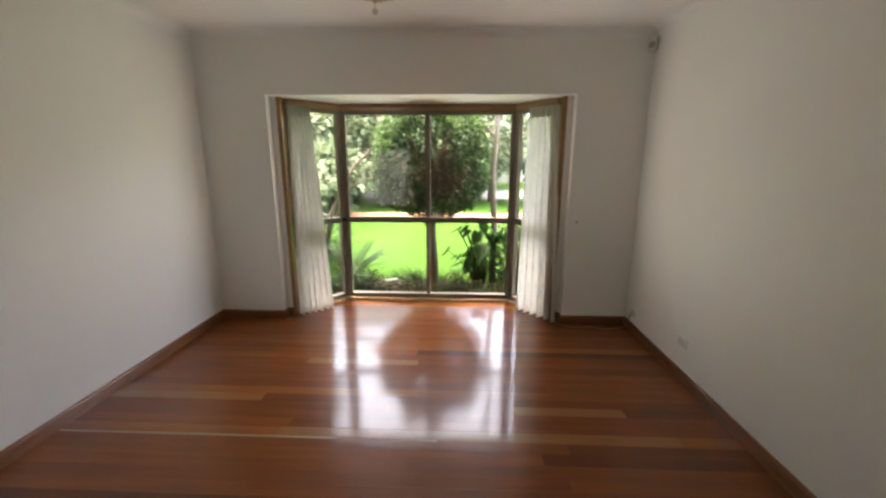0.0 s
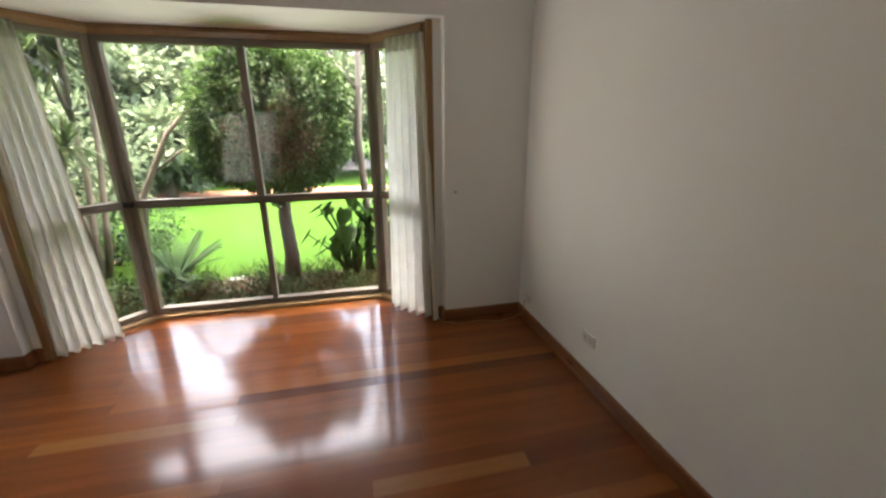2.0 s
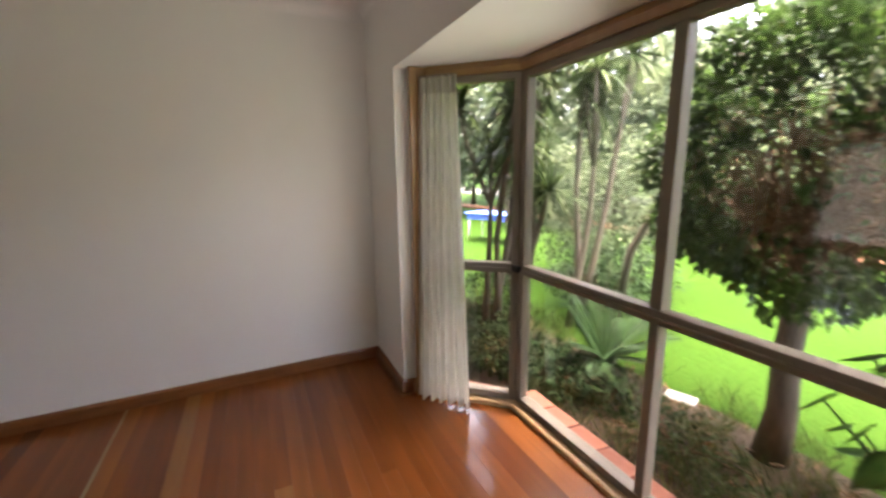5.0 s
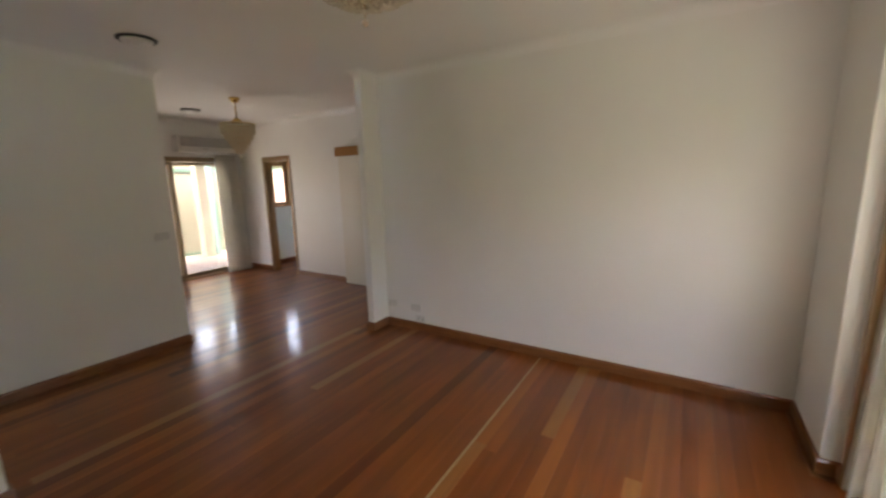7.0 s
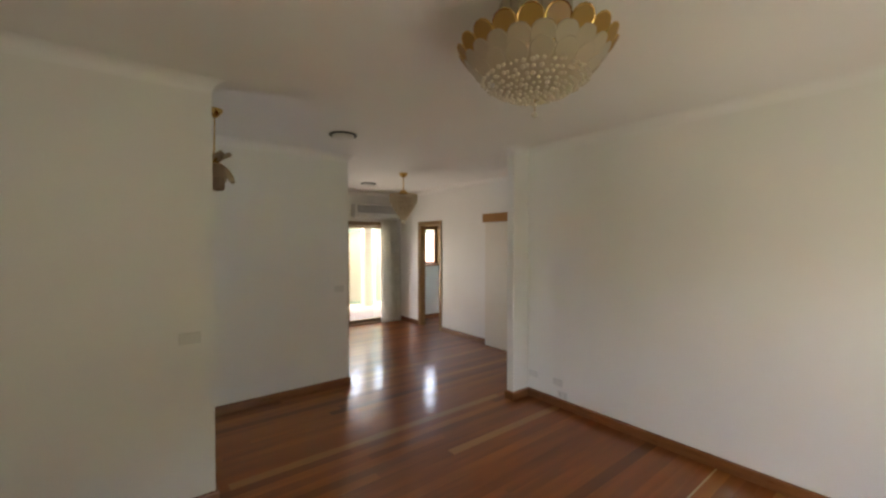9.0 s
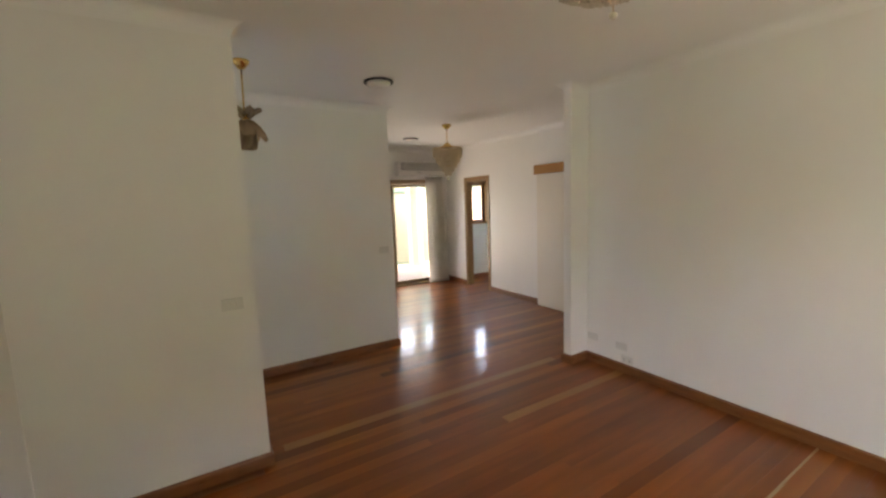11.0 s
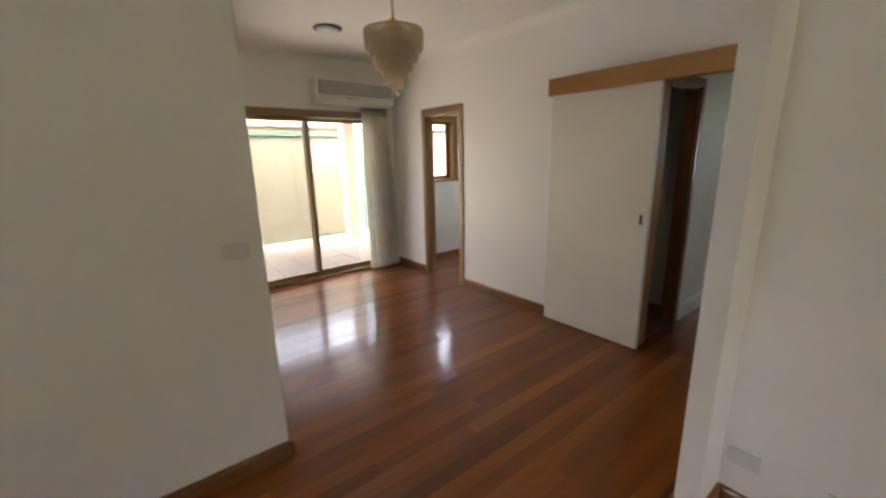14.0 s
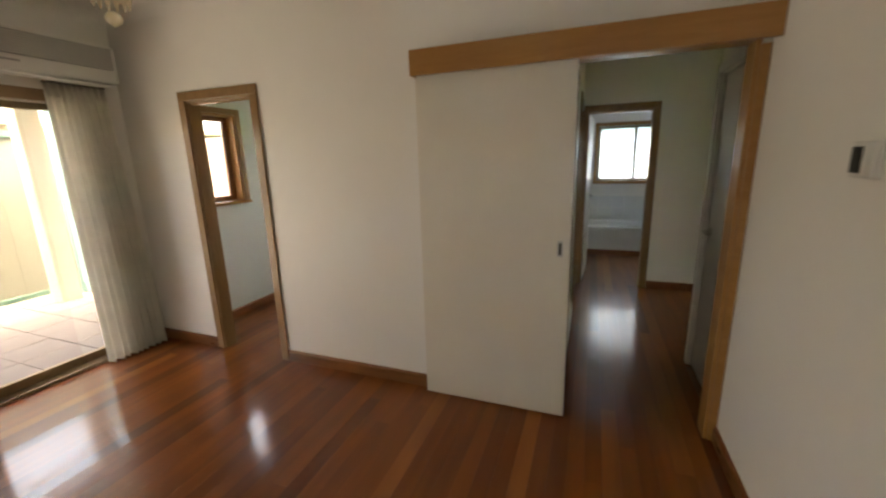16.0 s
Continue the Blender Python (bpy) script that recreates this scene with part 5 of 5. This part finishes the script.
def frond_plant(label, at, seed, count, l):
    """Arching fronds with leaflets on both sides."""
    rnd = random.Random(seed)
    t = thing("cycad", label, "plant", at=at)
    part("stump", lathe(bmesh.new(), [(0, 0), (0.10, 0), (0.12, 0.08), (0.08, 0.16), (0, 0.18)], 12), M_BARK, t, smooth=True)
    for k in range(count):
        a = 2 * math.pi * (k + rnd.uniform(-0.3, 0.3)) / count
        e = rnd.uniform(0.35, 1.25)
        h = Vector((math.cos(a), math.sin(a), 0))
        s = Vector((-math.sin(a), math.cos(a), 0))
        bm = bmesh.new()
        pts = []
        for j in range(9):
            v = j / 8
            pts.append(Vector((0, 0, 0.14)) + h * l * v * math.cos(e) + Vector((0, 0, l * (v * math.sin(e) - 0.35 * v * v * math.cos(e)))))
        tube(bm, pts, [0.008 - 0.0007 * j for j in range(9)], 4)
        for j in range(1, 34):
            v = j / 34
            i = min(7, int(v * 8))
            c = pts[i].lerp(pts[i + 1], v * 8 - i)
            ln = 0.13 * math.sin(math.pi * (0.15 + 0.8 * v))
            for sg in (1, -1):
                d = (s * sg + h * 0.7 + Vector((0, 0, 0.25)))
                leaf_quad(bm, c, d, Vector((0, 0, 1)), ln, 0.018, 0.1)
        part("frond", bm, M_CYCAD, t)
    return t


frond_plant("dark green cycad with stiff arching fronds in the bed", (0.86, 5.28, GZ + 0.05), 51, 26, 0.74)


def shrub(label, at, radii, seed, count, mat, l=0.06, w=0.035, cat="shrub"):
    t = thing("shrub", label, cat, at=(at[0], at[1], GZ))
    bm = bmesh.new()
    rnd = random.Random(seed)
    for k in range(9):
        a = rnd.uniform(0, 6.28)
        tip = Vector((radii[0] * 0.7 * math.cos(a), radii[1] * 0.7 * math.sin(a), radii[2] * rnd.uniform(0.9, 1.7)))
        tube(bm, [(0, 0, 0), tip * 0.5 + Vector((0, 0, 0.05)), tip], [0.012, 0.008, 0.004], 5)
    part("stems", bm, M_TWIG, t)
    part("foliage", crown_mesh(seed, (0, 0, radii[2]), radii, count, l, w, 0.35, 0.4, 0.25), mat, t, kind="stuff")
    return t


shrub("low dark green rounded shrub on the lawn edge", (-0.35, 6.6), (0.85, 0.6, 0.45), 61, 3200, M_CYCAD)
# the second shrub shares the far trees' haze-paled leaf colour
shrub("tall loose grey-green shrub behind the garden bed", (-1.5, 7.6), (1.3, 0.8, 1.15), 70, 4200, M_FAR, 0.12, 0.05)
shrub("leafy mid-green shrub in the garden bed", (-0.75, 5.1), (0.5, 0.4, 0.35), 62, 1500, M_SHRUB)
shrub("leafy mid-green shrub under the side window", (0.25, 4.55), (0.35, 0.3, 0.25), 63, 900, M_SHRUB)
shrub("grey-green shrub low in the garden bed", (1.15, 4.95), (0.28, 0.22, 0.18), 64, 700, M_SHRUB, 0.045, 0.02)
shrub("low dark leafy ground plant under the bay window", (0.75, 4.75), (0.4, 0.28, 0.22), 67, 1100, M_CYCAD, 0.07, 0.03)
shrub("low leafy ground plant by the ball tree", (1.75, 4.95), (0.35, 0.25, 0.16), 68, 700, M_SHRUB, 0.06, 0.02)
shrub("low leafy ground plant under the bay window", (2.5, 4.8), (0.4, 0.22, 0.16), 69, 800, M_SHRUB, 0.06, 0.02)
shrub("green shrub beside the pale trunk", (3.25, 5.6), (0.5, 0.4, 0.5), 65, 1700, M_SHRUB)
shrub("green shrub in the bed by the side window", (3.9, 4.9), (0.5, 0.4, 0.45), 66, 1300, M_SHRUB)


def ear_plant(label, at, seed, count):
    """Broad heart-shaped leaves on stalks."""
    rnd = random.Random(seed)
    t = thing("elephant_ear_plant", label, "plant", at=at)
    for k in range(count):
        a = rnd.uniform(0, 6.28)
        h = Vector((math.cos(a), math.sin(a), 0))
        s = Vector((-math.sin(a), math.cos(a), 0))
        r, z = rnd.uniform(0.10, 0.48), rnd.uniform(0.30, 1.0)
        tip = h * r + Vector((0, 0, z))
        lf = bmesh.new()
        sz = rnd.uniform(0.13, 0.27)
        rows = []
        tilt = rnd.uniform(0.45, 1.15)
        d = h * math.cos(tilt) - Vector((0, 0, math.sin(tilt)))
        nrm = s.cross(d)
        for j, wd in enumerate((0.55, 0.92, 1.0, 0.86, 0.58, 0.28, 0.03)):
            v = j / 6
            c = tip + d * sz * (v - 0.2) - Vector((0, 0, sz * 0.12 * v * v))
            rows.append([lf.verts.new(c + s * sz * 0.40 * wd * u - d * (0.22 * sz * abs(u) * (1 - v) ** 3) + nrm * (0.10 * sz * abs(u) * wd)) for u in (-1, -0.5, 0, 0.5, 1)])
        for x, y in zip(rows, rows[1:]):
            for i in range(4):
                lf.faces.new((x[i], x[i + 1], y[i + 1], y[i]))
        bmesh.ops.solidify(lf, geom=lf.faces[:], thickness=0.003)
        lo = part("leaf", lf, M_EAR, t, smooth=True)
        part("stalk", tube(bmesh.new(), [(0.03 * math.cos(a), 0.03 * math.sin(a), 0), h * r * 0.4 + Vector((0, 0, z * 0.6)), tip], [0.012, 0.009, 0.006], 6), M_EAR, lo, smooth=True)
    return t


ear_plant("elephant ear plant with broad bright green leaves", (2.72, 5.25, GZ + 0.04), 71, 34)
ear_plant("elephant ear plant with broad bright green leaves", (3.25, 5.1, GZ + 0.04), 72, 26)

# pale slender tree at the bed's end
pt = thing("tree", "slender pale-barked tree behind the broad-leaved plants", "tree")
part("trunk", tube(bmesh.new(), [(2.93, 5.55, GZ), (2.95, 5.58, 0.6), (2.90, 5.6, 1.4), (2.96, 5.62, 2.2), (2.92, 5.62, 3.2), (2.98, 5.65, 4.4)], [0.055, 0.048, 0.042, 0.036, 0.03, 0.02], 9), M_PALEBARK, pt, smooth=True)
for k, (z, dx, dy) in enumerate(((1.9, -0.5, 0.1), (2.2, 0.5, 0.2), (2.6, -0.4, -0.1), (3.2, 0.4, -0.2), (3.6, -0.3, 0.3))):
    part("limb", tube(bmesh.new(), [(2.93, 5.6, z), (2.93 + dx * 0.5, 5.6 + dy * 0.5, z + 0.3), (2.93 + dx, 5.6 + dy, z + 0.75)], [0.02, 0.014, 0.007], 6), M_PALEBARK, pt, smooth=True)
part("crown", crown_mesh(81, (2.95, 5.65, 4.3), (1.1, 1.1, 0.9), 2200, 0.07, 0.03, 0.3, 0.4, 0.1), M_SHRUB, pt, kind="stuff")

# tufts of grass along the bed
bm = bmesh.new()
rnd = random.Random(91)
for k in range(620):
    cx, cy = rnd.uniform(-1.4, 4.4), rnd.choice((rnd.uniform(4.5, 5.1), rnd.uniform(5.1, 5.8)))
    if abs(cx - 1.39) < 0.25 and -0.55 < cy - 5.52 < 0.15:
        continue
    for j in range(9):
        a, ln = rnd.uniform(0, 6.28), rnd.uniform(0.10, 0.30)
        d = Vector((math.cos(a) * rnd.uniform(0.2, 0.8), math.sin(a) * rnd.uniform(0.2, 0.8), 1)).normalized()
        leaf_quad(bm, Vector((cx + rnd.uniform(-.05, .05), cy + rnd.uniform(-.05, .05), GZ + 0.02)), d, Vector((math.cos(a + 1.5), math.sin(a + 1.5), 0.1)), ln, 0.007, 0.25)
single("grass_tufts", bm, M_GRASS, "loose tufts of long grass in the garden bed", "grass", kind="stuff")

# a lattice drain cover left lying on the bed
gr = thing("plastic_grate", "small white plastic lattice lying on the bed", "grate", at=(1.39, 5.52, GZ + 0.068), turn=20)
gr.scale = (0.8, 0.8, 0.8)
for i in range(5):
    part("bar", box(bmesh.new(), (-0.13, -0.07 + i * 0.035 - 0.006, 0), (0.13, -0.07 + i * 0.035 + 0.006, 0.012), 0.002), M_GREYPLASTIC, gr)
for i in range(7):
    part("bar", box(bmesh.new(), (-0.12 + i * 0.04 - 0.005, -0.078, 0.0125), (-0.12 + i * 0.04 + 0.005, 0.078, 0.02), 0.002), M_GREYPLASTIC, gr)

# garden edge, street and what lies beyond
structure("earth_edge", boxes([((-60, 12.6, GZ - 0.05), (60, 13.5, GZ + 0.05))], 0.02), M_DIRT, "bare red earth strip at the lawn's end", "earth strip")
structure("road", boxes([((-120, 19.0, GZ - 0.05), (120, 25.0, GZ + 0.02))]), M_ASPHALT, "grey asphalt street beyond the lawn", "road")


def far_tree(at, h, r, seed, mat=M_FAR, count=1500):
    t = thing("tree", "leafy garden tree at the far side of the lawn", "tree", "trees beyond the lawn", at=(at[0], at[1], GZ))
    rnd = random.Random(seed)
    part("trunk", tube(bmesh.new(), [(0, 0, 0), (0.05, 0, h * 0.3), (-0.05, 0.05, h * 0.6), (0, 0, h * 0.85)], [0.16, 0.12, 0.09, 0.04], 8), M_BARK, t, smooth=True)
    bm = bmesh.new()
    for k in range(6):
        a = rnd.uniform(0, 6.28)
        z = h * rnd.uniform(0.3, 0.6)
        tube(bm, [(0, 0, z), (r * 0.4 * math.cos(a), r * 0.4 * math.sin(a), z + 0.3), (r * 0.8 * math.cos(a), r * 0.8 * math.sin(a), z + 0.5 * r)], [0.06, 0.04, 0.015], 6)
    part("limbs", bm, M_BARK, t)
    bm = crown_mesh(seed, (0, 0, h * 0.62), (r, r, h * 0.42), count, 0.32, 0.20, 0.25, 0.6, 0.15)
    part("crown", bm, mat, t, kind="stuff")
    return t


rnd = random.Random(101)
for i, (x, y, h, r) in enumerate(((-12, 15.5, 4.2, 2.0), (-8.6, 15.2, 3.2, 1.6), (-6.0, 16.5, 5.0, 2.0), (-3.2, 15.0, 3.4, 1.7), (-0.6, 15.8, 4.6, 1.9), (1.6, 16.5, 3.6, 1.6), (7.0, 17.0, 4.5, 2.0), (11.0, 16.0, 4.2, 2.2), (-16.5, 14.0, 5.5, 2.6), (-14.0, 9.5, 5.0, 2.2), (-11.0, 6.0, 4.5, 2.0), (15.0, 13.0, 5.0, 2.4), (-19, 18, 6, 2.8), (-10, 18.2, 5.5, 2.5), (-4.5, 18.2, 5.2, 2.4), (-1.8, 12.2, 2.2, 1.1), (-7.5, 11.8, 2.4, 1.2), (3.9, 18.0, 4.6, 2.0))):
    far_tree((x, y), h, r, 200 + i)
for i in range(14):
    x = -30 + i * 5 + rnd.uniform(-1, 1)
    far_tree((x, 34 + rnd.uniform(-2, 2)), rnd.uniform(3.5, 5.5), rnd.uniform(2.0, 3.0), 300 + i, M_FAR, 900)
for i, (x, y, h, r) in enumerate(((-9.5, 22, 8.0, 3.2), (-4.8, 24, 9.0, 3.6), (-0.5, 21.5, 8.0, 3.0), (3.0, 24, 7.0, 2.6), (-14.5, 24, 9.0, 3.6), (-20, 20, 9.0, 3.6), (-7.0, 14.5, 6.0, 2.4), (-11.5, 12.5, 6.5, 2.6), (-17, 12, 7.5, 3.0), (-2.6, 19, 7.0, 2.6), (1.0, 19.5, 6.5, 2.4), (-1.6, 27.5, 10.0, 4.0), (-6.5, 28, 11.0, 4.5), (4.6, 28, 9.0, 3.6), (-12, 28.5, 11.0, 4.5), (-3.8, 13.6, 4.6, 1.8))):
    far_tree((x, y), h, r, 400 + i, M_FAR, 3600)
hd_ = thing("hedge", "clipped dark green hedge at the lawn's end", "hedge", at=(-9, 14.2, GZ))
part("foliage", crown_mesh(111, (0, 0, 0.45), (4.5, 0.5, 0.5), 4200, 0.10, 0.06, 0.5, 0.2, 0.5), M_SHRUB, hd_, kind="stuff")


def house(label, at, w, d, h, turn):
    t = thing("house", label, "house", "houses across the street", at=at, turn=turn)
    part("wall", box(bmesh.new(), (-w / 2, -d / 2, 0), (w / 2, d / 2, h)), M_RENDER, t)
    bm = bmesh.new()
    e = 0.5
    vs = [bm.verts.new(p) for p in ((-w / 2 - e, -d / 2 - e, h), (w / 2 + e, -d / 2 - e, h), (w / 2 + e, d / 2 + e, h), (-w / 2 - e, d / 2 + e, h), (-w / 4, 0, h + 1.8), (w / 4, 0, h + 1.8))]
    for f in ((0, 1, 5, 4), (2, 3, 4, 5), (1, 2, 5), (3, 0, 4), (3, 2, 1, 0)):
        bm.faces.new([vs[i] for i in f])
    part("roof", bm, M_ROOF, t)
    for i in range(3):
        x = -w / 2 + w * (i + 0.5) / 3
        wn_ = part("window", box(bmesh.new(), (x - 0.8, -d / 2 - 0.05, 0.9), (x + 0.8, -d / 2 + 0.02, 2.1), 0.01), M_GLOSSWHITE, t)
        part("pane", box(bmesh.new(), (x - 0.72, -d / 2 - 0.06, 0.98), (x + 0.72, -d / 2 - 0.052, 2.02)), M_DARK, wn_)
    return t


house("single-storey rendered house with a tiled hip roof", (-8, 38, GZ), 14, 9, 2.8, 4)
house("single-storey rendered house with a tiled hip roof", (12, 37, GZ), 13, 9, 2.8, -3)

tb = thing("garden_table", "blue-topped garden table with pale metal legs on the lawn", "table", at=(-5.6, 8.4, GZ), turn=25)
part("tabletop", box(bmesh.new(), (-0.75, -0.4, 0.70), (0.75, 0.4, 0.74), 0.01), M_BLUE, tb)
part("apron", boxes([((-0.70, -0.36, 0.57), (0.70, -0.33, 0.70)), ((-0.70, 0.33, 0.57), (0.70, 0.36, 0.70)), ((-0.70, -0.33, 0.57), (-0.67, 0.33, 0.70)), ((0.67, -0.33, 0.57), (0.70, 0.33, 0.70))]), M_BLUE, tb)
for x in (-0.65, 0.65):
    for y in (-0.32, 0.32):
        part("leg", tube(bmesh.new(), [(x, y, 0), (x * 0.96, y * 0.96, 0.70)], 0.022, 8), M_GLOSSWHITE, tb, smooth=True)

# ---------------------------------------------------------------- rear courtyard
PZ = -0.10
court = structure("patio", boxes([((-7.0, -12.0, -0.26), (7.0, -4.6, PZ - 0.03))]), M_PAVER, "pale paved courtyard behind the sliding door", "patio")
# depth is made up: reaches far out to keep fence and paving shaded
structure("eaves", boxes([((-2.45, -7.0, 2.44), (1.6, -4.605, 2.50)), ((-2.45, -7.03, 2.42), (1.6, -7.001, 2.6))]), M_GLOSSWHITE, "white painted eaves over the courtyard door, deepened to shade the courtyard", "eaves")
fence = thing("fence", "cream steel panel fence with green posts and rails", "fence", at=(0, -7.66, PZ))
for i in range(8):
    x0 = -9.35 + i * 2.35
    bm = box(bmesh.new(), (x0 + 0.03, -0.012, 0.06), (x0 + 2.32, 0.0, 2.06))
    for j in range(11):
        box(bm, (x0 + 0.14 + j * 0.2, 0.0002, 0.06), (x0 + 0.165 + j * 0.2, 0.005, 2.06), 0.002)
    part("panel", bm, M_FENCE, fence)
    part("post", box(bmesh.new(), (x0 - 0.035, -0.035, 0), (x0 + 0.035, 0.035, 2.15), 0.004), M_GREEN, fence)
    part("rail", box(bmesh.new(), (x0 + 0.035, -0.03, 2.06), (x0 + 2.315, 0.03, 2.14), 0.004), M_GREEN, fence)
    part("rail", box(bmesh.new(), (x0 + 0.035, -0.03, 0.0), (x0 + 2.315, 0.03, 0.06), 0.004), M_GREEN, fence)
structure("outbuilding_wall", boxes([((-9, -9.6, -0.26), (7, -9.4, 2.25)), ((-9.2, -9.75, 2.25), (7.2, -9.1, 2.36))]), M_RENDER, "cream rendered wall of the building behind the fence", "wall")
structure("outbuilding_column", boxes([((-1.80, -7.22, -0.26), (-1.58, -7.0, 2.42))], 0.01), M_RENDER, "cream rendered column in the courtyard", "column")
structure("side_wall", boxes([((-3.6, -12.0, -0.26), (-3.4, -4.65, 1.95))]), M_PALEBRICK, "pale pink brick wall beside the courtyard", "wall")
dp = thing("downpipe", "teal painted downpipe beside the cream column", "downpipe", at=(-1.99, -7.25, 0))
part("pipe", box(bmesh.new(), (-0.05, -0.035, PZ + 0.15), (0.05, 0.035, 2.40), 0.012), M_TEAL, dp)
part("shoe", box(bmesh.new(), (-0.055, -0.04, PZ + 0.0), (0.055, 0.07, PZ + 0.15), 0.012), M_TEAL, dp)
part("bracket", box(bmesh.new(), (-0.065, -0.042, 1.3), (0.065, 0.042, 1.33), 0.003), M_TEAL, dp)

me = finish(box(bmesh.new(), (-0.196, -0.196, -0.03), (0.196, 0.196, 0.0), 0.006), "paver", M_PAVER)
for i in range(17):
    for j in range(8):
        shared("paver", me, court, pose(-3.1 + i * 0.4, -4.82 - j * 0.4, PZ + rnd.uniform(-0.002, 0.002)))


# ---------------------------------------------------------------- floor boards
BW, Y0 = 0.085, 1.795


def spans(y):
    """Where boards lie in the row at y."""
    if y > 4.14:
        return []
    if y > YN:
        k = max(0.0, (y - 3.735) / 0.435)
        return [(0.70 + 0.43 * k, 3.39 - 0.37 * k)]
    if y > 0.0:
        s = [(-0.01, XE + 0.01)]
        return s + ([(-3.86, -2.08)] if y < 1.4 else [])
    if y > -0.10:
        return [(-3.86, 3.05)] if y < -0.05 else [(-3.86, -2.0), (0.2, 3.05)]
    if y > -0.95:
        return [(-5.5, 6.5)]
    if y > YC - 0.02:
        return [(XD - 0.1, 6.5)]
    return [(-3.85 if y > -4.2 else XD - 0.1, XC + 0.01)]


PALE = [(0, 1.34, 3.72), (4, 0.0, 1.08), (3, 2.79, 3.50), (-17, 0.0, 1.42), (-24, 0.27, 2.9), (10, 1.2, 2.1)]
rnd = random.Random(7)
k = int((YS - Y0) / BW) - 1
while True:
    yc = Y0 + (k + 0.5) * BW
    if yc > 4.15:
        break
    for a, b in spans(yc):
        cuts = [a]
        for kk, p, q in PALE:
            if kk == k and p >= a - 0.1 and q <= b + 0.1:
                cuts += [c for c in (p, q) if a + 0.2 < c < b - 0.2]
        marks = sorted(set(cuts + [b]))
        final = [marks[0]]
        for m_ in marks[1:]:
            while m_ - final[-1] > 3.4:
                final.append(final[-1] + rnd.uniform(1.3, 3.2))
            if m_ - final[-1] > 0.25 or m_ == b:
                final.append(m_)
        for p, q in zip(final, final[1:]):
            l2, w2 = (q - p) / 2 - 0.0002, BW / 2 - 0.0002
            if l2 < 0.03:
                continue
            bm = box(bmesh.new(), (-l2, -w2, -0.013), (l2, w2, 0.0))
            pale = any(kk == k and abs(pp - p) < 0.3 and abs(qq - q) < 0.3 for kk, pp, qq in PALE)
            ob = part("board", bm, M_LIGHTBOARD if pale else M_BOARD, FLOOR)
            ob.matrix_basis = pose((p + q) / 2, yc, 0, rnd.gauss(0, 0.28), rnd.gauss(0, 0.015))
    k += 1

# pale filler strip along one joint
tagged(part("filler_strip", box(bmesh.new(), (0.02, 1.783, -0.004), (2.30, 1.800, 0.0006)), M_SILL, FLOOR), "pale filler along a board joint")
